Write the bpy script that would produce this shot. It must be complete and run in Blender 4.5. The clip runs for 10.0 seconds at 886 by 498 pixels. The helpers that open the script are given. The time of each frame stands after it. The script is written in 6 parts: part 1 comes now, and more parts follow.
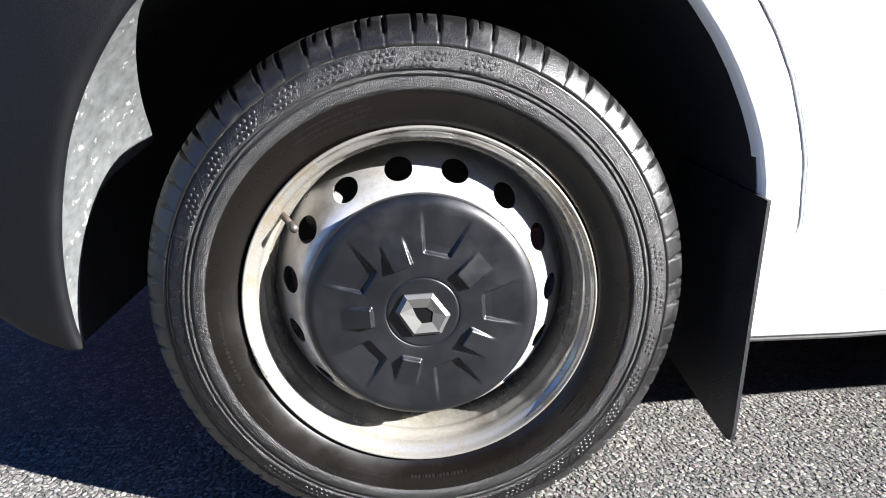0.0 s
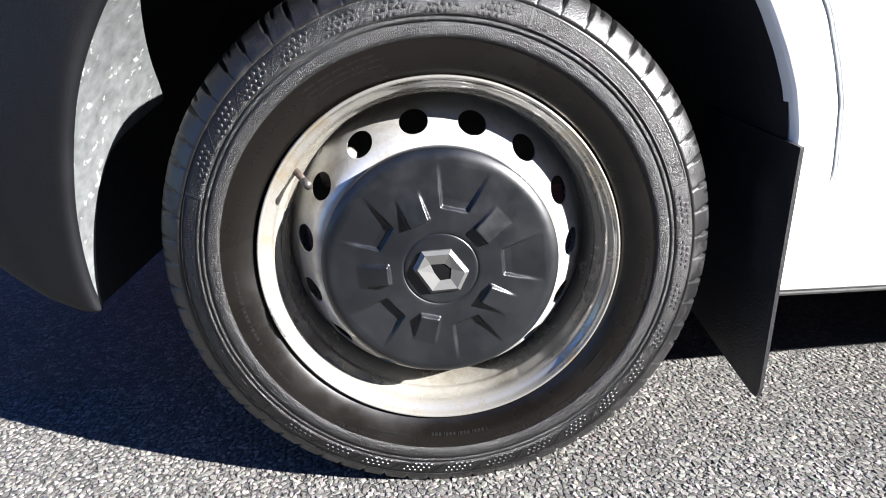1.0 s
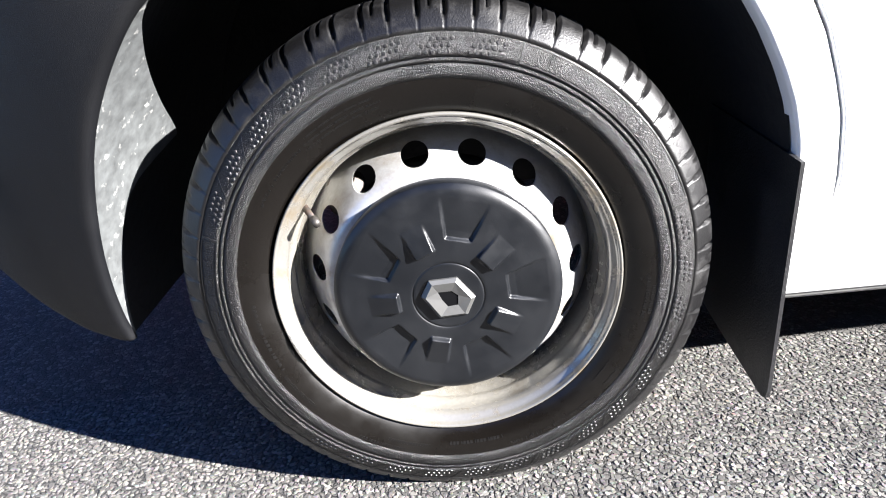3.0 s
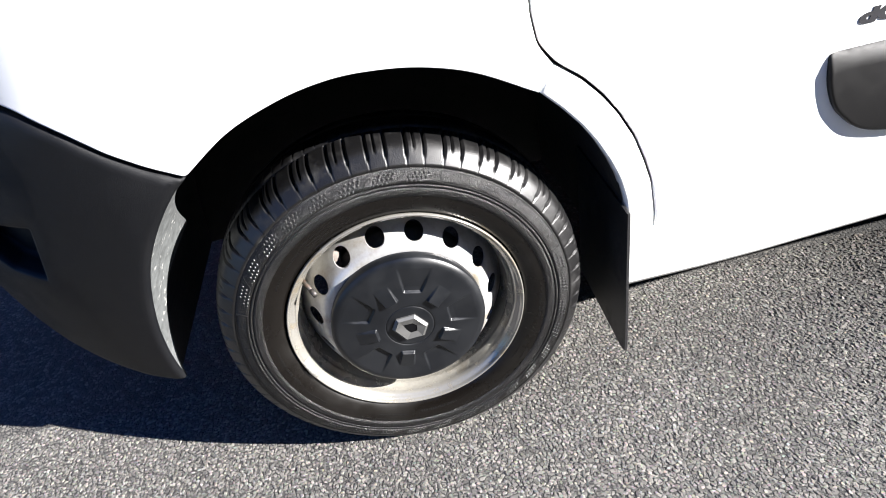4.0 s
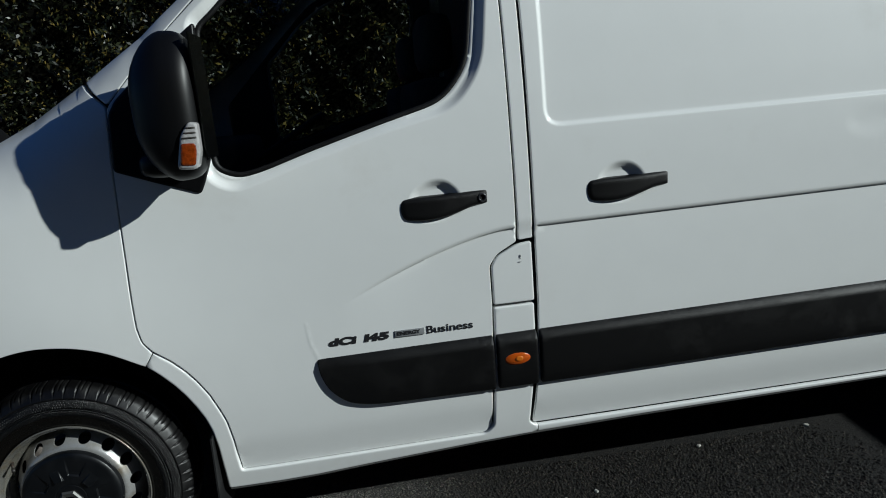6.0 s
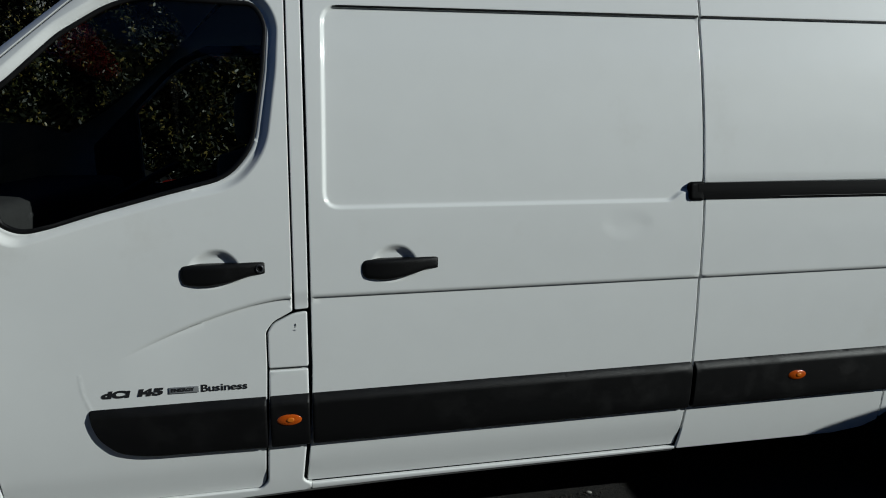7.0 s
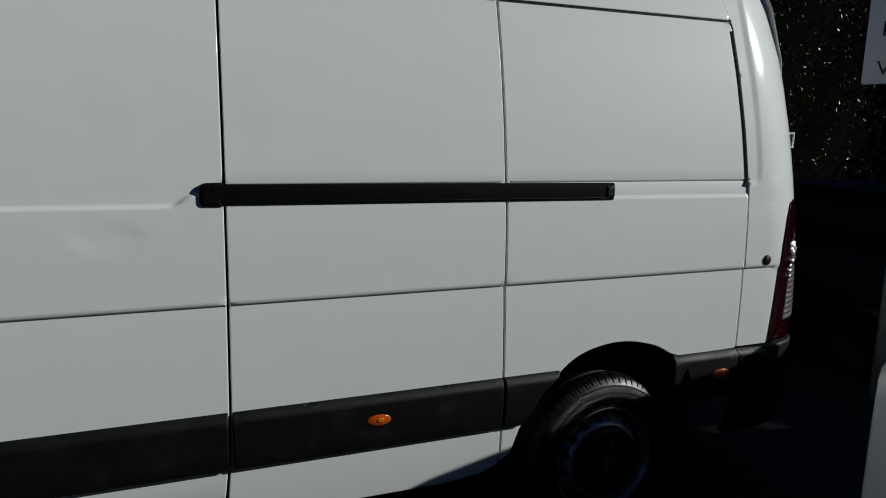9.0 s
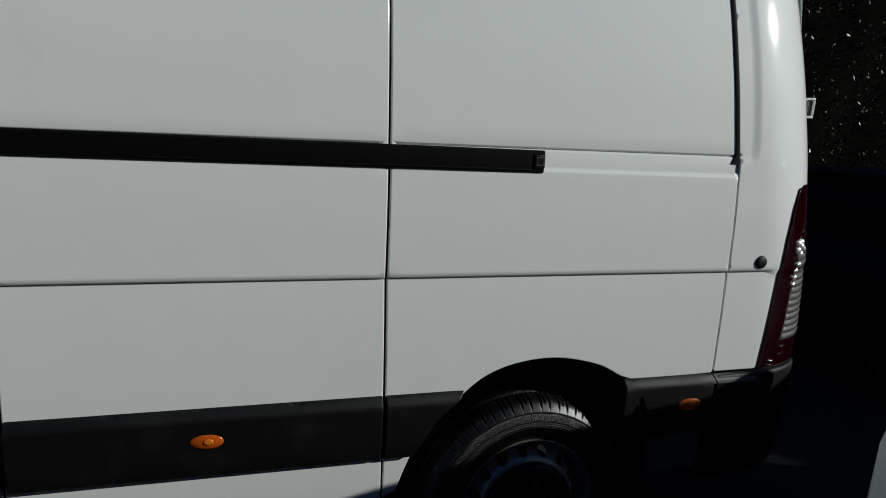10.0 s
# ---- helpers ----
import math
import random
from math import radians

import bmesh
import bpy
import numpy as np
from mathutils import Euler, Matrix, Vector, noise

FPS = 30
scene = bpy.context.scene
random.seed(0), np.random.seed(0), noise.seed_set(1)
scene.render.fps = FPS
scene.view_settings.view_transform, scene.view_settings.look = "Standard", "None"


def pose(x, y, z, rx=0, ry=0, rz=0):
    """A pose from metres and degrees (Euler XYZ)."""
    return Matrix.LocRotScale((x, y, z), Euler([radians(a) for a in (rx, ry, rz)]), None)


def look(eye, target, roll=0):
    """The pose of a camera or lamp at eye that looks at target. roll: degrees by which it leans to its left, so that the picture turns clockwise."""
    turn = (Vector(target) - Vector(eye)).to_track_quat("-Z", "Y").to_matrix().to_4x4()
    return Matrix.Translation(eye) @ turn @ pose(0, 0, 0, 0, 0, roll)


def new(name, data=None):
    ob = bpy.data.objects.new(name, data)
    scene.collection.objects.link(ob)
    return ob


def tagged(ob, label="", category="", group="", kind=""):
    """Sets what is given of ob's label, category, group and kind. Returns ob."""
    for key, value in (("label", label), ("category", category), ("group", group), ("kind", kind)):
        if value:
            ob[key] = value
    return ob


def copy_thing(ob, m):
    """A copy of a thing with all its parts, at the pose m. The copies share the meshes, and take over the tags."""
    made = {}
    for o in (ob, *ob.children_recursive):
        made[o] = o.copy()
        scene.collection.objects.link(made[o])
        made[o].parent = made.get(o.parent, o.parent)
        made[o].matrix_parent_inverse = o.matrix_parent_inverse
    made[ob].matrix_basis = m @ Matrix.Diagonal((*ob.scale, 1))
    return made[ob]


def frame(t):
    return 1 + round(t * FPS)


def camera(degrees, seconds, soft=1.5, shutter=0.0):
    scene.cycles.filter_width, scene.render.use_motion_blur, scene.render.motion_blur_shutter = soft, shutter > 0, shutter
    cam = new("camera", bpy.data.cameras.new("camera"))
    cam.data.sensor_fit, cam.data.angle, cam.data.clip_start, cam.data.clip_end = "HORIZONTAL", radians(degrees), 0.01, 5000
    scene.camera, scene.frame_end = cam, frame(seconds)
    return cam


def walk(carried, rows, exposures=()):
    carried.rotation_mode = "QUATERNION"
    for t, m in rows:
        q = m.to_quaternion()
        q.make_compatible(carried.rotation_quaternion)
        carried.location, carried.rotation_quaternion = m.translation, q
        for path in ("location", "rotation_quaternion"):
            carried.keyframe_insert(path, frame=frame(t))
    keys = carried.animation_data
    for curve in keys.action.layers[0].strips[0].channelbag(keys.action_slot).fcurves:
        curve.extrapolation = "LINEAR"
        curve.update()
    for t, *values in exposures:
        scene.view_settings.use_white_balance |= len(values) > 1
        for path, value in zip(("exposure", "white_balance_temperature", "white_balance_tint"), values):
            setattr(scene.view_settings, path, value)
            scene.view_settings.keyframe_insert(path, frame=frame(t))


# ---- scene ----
from mathutils.geometry import delaunay_2d_cdt

cam = camera(68.5, 10.0, soft=1.0)
# seconds, stops, white balance
EXPOSURE = [(0.0, 2.86, 6330, 11), (2.7, 3.02, 6330, 12), (4.0, 2.55, 6450, 11), (4.2, 1.68, 6300, 10), (4.5, 0.73, 6030, 8), (4.7, 0.44, 5990, 5), (5.0, 0.03, 5950, 1), (5.5, -0.25, 5950, -1), (6.8, -0.52, 6080, 0), (7.5, -0.72, 6180, 1), (8.0, -0.90, 6260, 3), (8.5, -0.84, 6260, 1), (10.0, -0.67, 6280, 2)]
PATH = [
    (0, (-0.016, -0.735, 0.635), (0.094, 1.178, 0.062), -1.5),
    (0.5, (-0.015, -0.731, 0.637), (0.077, 1.168, 0.014), -1.5),
    (1, (-0.015, -0.719, 0.619), (0.033, 1.163, -0.057), -2.9),
    (1.5, (-0.01, -0.709, 0.611), (0.002, 1.165, -0.089), -3.6),
    (2, (-0.012, -0.706, 0.627), (-0.024, 1.182, -0.033), -3.8),
    (2.5, (-0.009, -0.717, 0.633), (-0.031, 1.182, 0.005), -5.1),
    (2.7, (0.009, -0.709, 0.664), (-0.05, 1.17, -0.019), -6.0),
    (3.8, (0.037, -0.834, 0.971), (0.066, 0.846, -0.113), -11.9),
    (4, (0.039, -0.918, 1.11), (0.127, 0.733, -0.016), -12.0),
    (4.2, (0.056, -1.006, 1.221), (0.184, 0.664, 0.129), -10.3),
    (4.5, (0.139, -1.213, 1.351), (0.244, 0.564, 0.439), -9.0),
    (4.7, (0.230, -1.334, 1.400), (0.332, 0.447, 0.495), -7.4),
    (5, (0.372, -1.485, 1.398), (0.53, 0.351, 0.622), -11.3),
    (5.3, (0.552, -1.614, 1.400), (0.786, 0.264, 0.751), -7.8),
    (5.5, (0.682, -1.698, 1.42), (0.926, 0.19, 0.808), -4.0),
    (5.7, (0.807, -1.778, 1.418), (1.043, 0.13, 0.867), -4.5),
    (6.8, (1.295, -2.111, 1.514), (1.664, -0.176, 1.168), -3.2),
    (7, (1.458, -2.139, 1.558), (1.879, -0.216, 1.202), 0.5),
    (7.5, (1.783, -2.165, 1.543), (2.361, -0.272, 1.256), -0.9),
    (8, (2.161, -2.198, 1.569), (2.717, -0.303, 1.25), 0.7),
    (8.5, (2.512, -2.078, 1.543), (3.227, -0.24, 1.211), 2.2),
    (9, (2.833, -1.964, 1.514), (3.56, -0.129, 1.191), 1.5),
    (9.5, (3.216, -1.9, 1.489), (3.737, -0.001, 1.139), 1.6),
    (10, (3.513, -1.642, 1.456), (4.074, 0.237, 1.062), 3.5),
]
walk(cam, [(t, look(eye, target, roll)) for t, eye, target, roll in PATH], EXPOSURE)

# ---- daylight: low sun from behind the van's tail, on the camera's side ----
TO_SUN = Vector((0.84, -0.435, 0.435)).normalized()
world = bpy.data.worlds.new("sky")
scene.world = world
world.use_nodes = True
wn = world.node_tree
sky = wn.nodes.new("ShaderNodeTexSky")
sky.sky_type = "NISHITA"
sky.sun_disc = False
sky.air_density, sky.dust_density, sky.ozone_density = 1.0, 0.05, 6.0
sky.sun_elevation = math.asin(TO_SUN.z)
sky.sun_rotation = math.atan2(TO_SUN.x, TO_SUN.y)
wn.nodes["Background"].inputs["Strength"].default_value = 0.041
deep = wn.nodes.new("ShaderNodeHueSaturation")
deep.inputs["Hue"].default_value = 0.515
deep.inputs["Saturation"].default_value = 1.12
wn.links.new(sky.outputs["Color"], deep.inputs["Color"])
wn.links.new(deep.outputs["Color"], wn.nodes["Background"].inputs["Color"])
sun_data = bpy.data.lights.new("sun", "SUN")
sun_data.energy = 5.0
sun_data.angle = radians(0.53)
sun_data.color = (1.0, 0.97, 0.93)
sun = new("sun", sun_data)
sun.matrix_world = look(TO_SUN * 30, (0, 0, 0))


# ---- materials ----
def mat(name, color, rough=0.5, metal=0.0, coat=0.0, bump=0.0, scale=60.0, vary=0.08, dirt=None, dirt_scale=3.0, dirt_at=(0.55, 0.75), spec=0.5, detail=6.0, coat_rough=0.03):
    """A procedural material: a base colour broken by fine grain and by broad stains, with fine relief."""
    m = bpy.data.materials.new(name)
    m.use_nodes = True
    nt = m.node_tree
    N, L = nt.nodes, nt.links
    b = N["Principled BSDF"]
    geo = N.new("ShaderNodeTexCoord")
    fine = N.new("ShaderNodeTexNoise")
    fine.inputs["Scale"].default_value = scale
    fine.inputs["Detail"].default_value = detail
    L.new(geo.outputs["Object"], fine.inputs["Vector"])
    ramp = N.new("ShaderNodeMapRange")
    ramp.inputs["From Min"].default_value, ramp.inputs["From Max"].default_value = 0.25, 0.75
    ramp.inputs["To Min"].default_value, ramp.inputs["To Max"].default_value = 1 - vary, 1 + vary
    L.new(fine.outputs["Fac"], ramp.inputs["Value"])
    mul = N.new("ShaderNodeMix")
    mul.data_type, mul.blend_type = "RGBA", "MULTIPLY"
    mul.inputs["Factor"].default_value = 1.0
    mul.inputs["A"].default_value = (*color, 1)
    L.new(ramp.outputs["Result"], mul.inputs["B"])
    out = mul.outputs["Result"]
    rough_out = None
    if dirt:
        broad = N.new("ShaderNodeTexNoise")
        broad.inputs["Scale"].default_value = dirt_scale
        broad.inputs["Detail"].default_value = 8.0
        broad.inputs["Roughness"].default_value = 0.65
        L.new(geo.outputs["Object"], broad.inputs["Vector"])
        mask = N.new("ShaderNodeMapRange")
        mask.inputs["From Min"].default_value, mask.inputs["From Max"].default_value = dirt_at
        L.new(broad.outputs["Fac"], mask.inputs["Value"])
        mix = N.new("ShaderNodeMix")
        mix.data_type = "RGBA"
        L.new(mask.outputs["Result"], mix.inputs["Factor"])
        L.new(out, mix.inputs["A"])
        mix.inputs["B"].default_value = (*dirt, 1)
        out = mix.outputs["Result"]
        rr = N.new("ShaderNodeMapRange")
        rr.inputs["To Min"].default_value, rr.inputs["To Max"].default_value = rough, min(1.0, rough + 0.3)
        L.new(mask.outputs["Result"], rr.inputs["Value"])
        rough_out = rr.outputs["Result"]
    L.new(out, b.inputs["Base Color"])
    b.inputs["Roughness"].default_value = rough
    if rough_out:
        L.new(rough_out, b.inputs["Roughness"])
    b.inputs["Metallic"].default_value = metal
    b.inputs["Coat Weight"].default_value = coat
    b.inputs["Coat Roughness"].default_value = coat_rough
    b.inputs["Specular IOR Level"].default_value = spec
    if bump:
        bp = N.new("ShaderNodeBump")
        bp.inputs["Strength"].default_value = 1.0
        bp.inputs["Distance"].default_value = bump
        L.new(fine.outputs["Fac"], bp.inputs["Height"])
        L.new(bp.outputs["Normal"], b.inputs["Normal"])
    return m


def glass_mat(name, tint, rough=0.0, low=0.045, high=1.0):
    """A thin pane: the tinted view through, with a mirror sheen that grows towards a glancing view."""
    m = bpy.data.materials.new(name)
    m.use_nodes = True
    nt = m.node_tree
    N, L = nt.nodes, nt.links
    N.remove(N["Principled BSDF"])
    tr = N.new("ShaderNodeBsdfTransparent")
    tr.inputs["Color"].default_value = (*tint, 1)
    gl = N.new("ShaderNodeBsdfGlossy")
    gl.inputs["Roughness"].default_value = rough
    lw = N.new("ShaderNodeLayerWeight")
    lw.inputs["Blend"].default_value = 0.5
    steep = N.new("ShaderNodeMath")
    steep.operation = "POWER"
    L.new(lw.outputs["Facing"], steep.inputs[0])
    steep.inputs[1].default_value = 5
    fr = N.new("ShaderNodeMath")
    fr.operation = "MULTIPLY_ADD"
    L.new(steep.outputs["Value"], fr.inputs[0])
    fr.inputs[1].default_value, fr.inputs[2].default_value = high - low, low
    mx = N.new("ShaderNodeMixShader")
    L.new(fr.outputs["Value"], mx.inputs["Fac"])
    L.new(tr.outputs["BSDF"], mx.inputs[1])
    L.new(gl.outputs["BSDF"], mx.inputs[2])
    L.new(mx.outputs["Shader"], N["Material Output"].inputs["Surface"])
    return m


def exposure_drop(nt, colour):
    """Painted exposure drop: darker, browner past the front wheel along a ragged edge."""
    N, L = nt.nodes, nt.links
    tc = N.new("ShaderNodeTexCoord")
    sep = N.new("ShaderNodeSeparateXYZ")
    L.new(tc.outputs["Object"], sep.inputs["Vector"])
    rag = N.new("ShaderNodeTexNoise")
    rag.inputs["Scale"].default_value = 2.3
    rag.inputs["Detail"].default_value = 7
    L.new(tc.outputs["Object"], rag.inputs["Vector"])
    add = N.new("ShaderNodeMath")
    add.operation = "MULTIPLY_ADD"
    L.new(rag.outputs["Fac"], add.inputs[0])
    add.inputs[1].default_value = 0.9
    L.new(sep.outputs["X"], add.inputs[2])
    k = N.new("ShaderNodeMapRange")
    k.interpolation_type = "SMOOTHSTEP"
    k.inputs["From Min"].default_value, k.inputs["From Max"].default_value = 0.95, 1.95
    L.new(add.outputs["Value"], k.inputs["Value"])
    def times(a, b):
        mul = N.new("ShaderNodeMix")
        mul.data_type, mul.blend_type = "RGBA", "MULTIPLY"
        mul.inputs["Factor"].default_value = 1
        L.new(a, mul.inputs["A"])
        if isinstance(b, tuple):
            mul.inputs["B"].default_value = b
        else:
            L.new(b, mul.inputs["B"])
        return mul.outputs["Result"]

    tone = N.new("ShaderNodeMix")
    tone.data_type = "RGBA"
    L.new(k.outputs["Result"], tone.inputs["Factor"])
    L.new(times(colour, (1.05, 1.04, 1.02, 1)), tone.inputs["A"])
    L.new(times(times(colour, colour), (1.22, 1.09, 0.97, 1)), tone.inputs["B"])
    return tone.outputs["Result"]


def asphalt_mat():
    """Worn macadam: pale chips of several greys set in dark bitumen, with broad paler and darker passages."""
    m = bpy.data.materials.new("asphalt")
    m.use_nodes = True
    nt = m.node_tree
    N, L = nt.nodes, nt.links
    b = N["Principled BSDF"]
    tc = N.new("ShaderNodeTexCoord")
    warp = N.new("ShaderNodeTexNoise")
    warp.inputs["Scale"].default_value = 90
    L.new(tc.outputs["Object"], warp.inputs["Vector"])
    wm = N.new("ShaderNodeMix")
    wm.data_type, wm.blend_type = "RGBA", "LINEAR_LIGHT"
    wm.inputs["Factor"].default_value = 0.004
    L.new(tc.outputs["Object"], wm.inputs["A"])
    L.new(warp.outputs["Color"], wm.inputs["B"])
    vor = N.new("ShaderNodeTexVoronoi")
    vor.inputs["Scale"].default_value = 105
    L.new(wm.outputs["Result"], vor.inputs["Vector"])
    edge = N.new("ShaderNodeTexVoronoi")
    edge.feature = "DISTANCE_TO_EDGE"
    edge.inputs["Scale"].default_value = 105
    L.new(wm.outputs["Result"], edge.inputs["Vector"])
    sep = N.new("ShaderNodeSeparateColor")
    L.new(vor.outputs["Color"], sep.inputs["Color"])
    chip = N.new("ShaderNodeValToRGB")
    e = chip.color_ramp.elements
    e[0].position, e[0].color = 0.0, (0.040, 0.039, 0.0375, 1)
    e[1].position, e[1].color = 1.0, (0.145, 0.139, 0.128, 1)
    mid = chip.color_ramp.elements.new(0.6)
    mid.color = (0.082, 0.079, 0.074, 1)
    L.new(sep.outputs["Red"], chip.inputs["Fac"])
    joint = N.new("ShaderNodeMapRange")
    joint.inputs["From Min"].default_value, joint.inputs["From Max"].default_value = 0.02, 0.16
    L.new(edge.outputs["Distance"], joint.inputs["Value"])
    mx = N.new("ShaderNodeMix")
    mx.data_type = "RGBA"
    mx.inputs["A"].default_value = (0.026, 0.0255, 0.0245, 1)
    L.new(joint.outputs["Result"], mx.inputs["Factor"])
    L.new(chip.outputs["Color"], mx.inputs["B"])
    broad = N.new("ShaderNodeTexNoise")
    broad.inputs["Scale"].default_value = 1.7
    broad.inputs["Detail"].default_value = 8
    L.new(tc.outputs["Object"], broad.inputs["Vector"])
    br = N.new("ShaderNodeMapRange")
    br.inputs["From Min"].default_value, br.inputs["From Max"].default_value = 0.3, 0.7
    br.inputs["To Min"].default_value, br.inputs["To Max"].default_value = 0.72, 1.2
    L.new(broad.outputs["Fac"], br.inputs["Value"])
    mul = N.new("ShaderNodeMix")
    mul.data_type, mul.blend_type = "RGBA", "MULTIPLY"
    mul.inputs["Factor"].default_value = 1
    L.new(mx.outputs["Result"], mul.inputs["A"])
    L.new(br.outputs["Result"], mul.inputs["B"])
    L.new(exposure_drop(nt, mul.outputs["Result"]), b.inputs["Base Color"])
    b.inputs["Roughness"].default_value = 0.8
    hgt = N.new("ShaderNodeMath")
    hgt.operation = "MULTIPLY"
    L.new(joint.outputs["Result"], hgt.inputs[0])
    L.new(sep.outputs["Green"], hgt.inputs[1])
    bp = N.new("ShaderNodeBump")
    bp.inputs["Distance"].default_value = 0.006
    L.new(hgt.outputs["Value"], bp.inputs["Height"])
    L.new(bp.outputs["Normal"], b.inputs["Normal"])
    return m


def leaf_mat(name, dark, light):
    m = bpy.data.materials.new(name)
    m.use_nodes = True
    nt = m.node_tree
    N, L = nt.nodes, nt.links
    b = N["Principled BSDF"]
    g = N.new("ShaderNodeNewGeometry")
    # near-black majority stands in for shade, the few pale leaves for sunlit specks
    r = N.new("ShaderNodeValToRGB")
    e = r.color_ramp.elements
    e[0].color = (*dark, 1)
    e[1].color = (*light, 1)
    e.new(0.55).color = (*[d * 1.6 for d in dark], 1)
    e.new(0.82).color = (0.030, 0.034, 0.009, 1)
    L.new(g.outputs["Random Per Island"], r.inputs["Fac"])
    L.new(r.outputs["Color"], b.inputs["Base Color"])
    b.inputs["Roughness"].default_value = 0.42
    b.inputs["Specular IOR Level"].default_value = 0.45
    return m


M_WHITE = mat("white_paint", (0.80, 0.81, 0.80), 0.55, coat=0.9, spec=0.25, coat_rough=0.09, vary=0.012, scale=9, bump=0.0, dirt=(0.70, 0.69, 0.66), dirt_scale=2.2, dirt_at=(0.6, 0.95))
M_BLACK = mat("black_gap", (0.012, 0.012, 0.013), 0.7, vary=0.2)
M_TRIM = mat("textured_black_plastic", (0.0036, 0.0035, 0.0038), 0.48, spec=0.30, bump=0.0005, scale=900, vary=0.12, dirt=(0.0045, 0.0043, 0.0044), dirt_scale=6, dirt_at=(0.5, 0.8))
M_RAIL = mat("black_rail_paint", (0.0022, 0.0022, 0.0027), 0.60, spec=0.09, vary=0.1)
M_BUMPER = mat("dark_grey_bumper_plastic", (0.0034, 0.0037, 0.0046), 0.5, spec=0.22, bump=0.0005, scale=1100, vary=0.12, dirt=(0.0058, 0.0061, 0.0070), dirt_scale=5, dirt_at=(0.45, 0.85))
M_DUST = mat("dusty_grey_plastic", (0.062, 0.066, 0.066), 0.75, bump=0.0010, scale=60, vary=0.4, dirt=(0.22, 0.22, 0.21), dirt_scale=48, dirt_at=(0.60, 0.66))
M_LINER = mat("black_arch_liner", (0.007, 0.007, 0.0075), 0.85, bump=0.002, scale=60, vary=0.25)
M_RUBBER = mat("tyre_rubber", (0.0019, 0.0018, 0.0020), 0.40, spec=0.60, bump=0.0004, scale=480, vary=0.4, dirt=(0.0070, 0.0065, 0.0060), dirt_scale=26, dirt_at=(0.50, 0.76))
M_GRAIN = mat("grained_tyre_rubber", (0.0010, 0.0009, 0.0009), 0.30, spec=0.54, bump=0.0014, scale=1000, vary=0.5, detail=1.0, dirt=(0.0050, 0.0045, 0.0040), dirt_scale=18, dirt_at=(0.55, 0.80))
M_BEAD = mat("dark_dressed_rubber", (0.0026, 0.0020, 0.0015), 0.27, spec=0.40, bump=0.00008, scale=500, vary=0.3, dirt=(0.0060, 0.0054, 0.0047), dirt_scale=5, dirt_at=(0.52, 0.80))
M_FLAP = mat("black_flap_rubber", (0.010, 0.010, 0.011), 0.5, bump=0.0008, scale=300, vary=0.2, dirt=(0.02, 0.02, 0.02), dirt_scale=9)
M_BADGE = mat("satin_silver_badge", (0.16, 0.16, 0.155), 0.55, metal=0.85, vary=0.05)
M_STEEL = mat("silver_wheel_paint", (0.42, 0.42, 0.415), 0.30, metal=0.5, bump=0.0002, scale=240, vary=0.06, dirt=(0.19, 0.155, 0.105), dirt_scale=13, dirt_at=(0.46, 0.72))
M_BARREL = mat("dirty_rim_paint", (0.34, 0.325, 0.285), 0.24, metal=0.6, bump=0.0003, scale=200, vary=0.12, dirt=(0.13, 0.10, 0.062), dirt_scale=14, dirt_at=(0.52, 0.78))
M_RIM = mat("silver_rim_lacquer", (0.255, 0.246, 0.222), 0.22, metal=0.55, coat=0.4, coat_rough=0.06, bump=0.0002, scale=300, vary=0.08, dirt=(0.20, 0.155, 0.09), dirt_scale=22, dirt_at=(0.52, 0.74))
M_WEIGHT = mat("dull_zinc_weight", (0.17, 0.165, 0.15), 0.5, metal=0.4, bump=0.0012, scale=260, vary=0.35)
M_CALIPER = mat("dusty_caliper_casting", (0.10, 0.085, 0.075), 0.8, bump=0.001, scale=200, vary=0.2)
M_CAP = mat("satin_black_hub_cap", (0.0030, 0.0036, 0.0048), 0.31, spec=0.44, bump=0.00008, scale=700, vary=0.1, dirt=(0.0075, 0.0084, 0.0100), dirt_scale=9, dirt_at=(0.4, 0.8))
M_CHROME = mat("chrome", (0.42, 0.42, 0.42), 0.18, metal=1.0, vary=0.03)
M_DARKMETAL = mat("dark_metal", (0.07, 0.065, 0.06), 0.55, metal=0.7, vary=0.3, dirt=(0.09, 0.045, 0.025), dirt_scale=30)
M_MIRROR = mat("smooth_black_plastic", (0.0035, 0.0035, 0.004), 0.40, vary=0.15, scale=200, spec=0.28)
M_GLASS = glass_mat("tinted_door_glass", (0.74, 0.77, 0.73))
M_SCREEN = glass_mat("windscreen_glass", (0.74, 0.77, 0.73), low=0.015, high=0.10)
M_LENS = glass_mat("clear_lamp_lens", (0.93, 0.95, 0.97))
M_REFL = mat("lamp_reflector", (0.95, 0.96, 0.98), 0.16, metal=0.75, vary=0.02)
M_AMBER = mat("amber_lens", (0.50, 0.085, 0.006), 0.15, coat=0.8, vary=0.1, scale=200, bump=0.0008)
M_GLINT = mat("glint_chrome", (0.9, 0.9, 0.9), 0.34, metal=1.0, vary=0.02)
M_RED = mat("red_lens", (0.014, 0.0003, 0.0008), 0.10, coat=0.8, vary=0.25, scale=240, bump=0.0006)
M_DEEP = mat("deep_amber_lens", (0.20, 0.032, 0.004), 0.12, coat=0.8, vary=0.5, scale=120, bump=0.0015)
M_BULB = mat("orange_bulb", (0.62, 0.16, 0.012), 0.2, coat=0.6, vary=0.1, scale=200)
M_RIB = mat("smoked_clear_ribs", (0.27, 0.26, 0.26), 0.10, coat=1.0, vary=0.35, scale=110, bump=0.001)
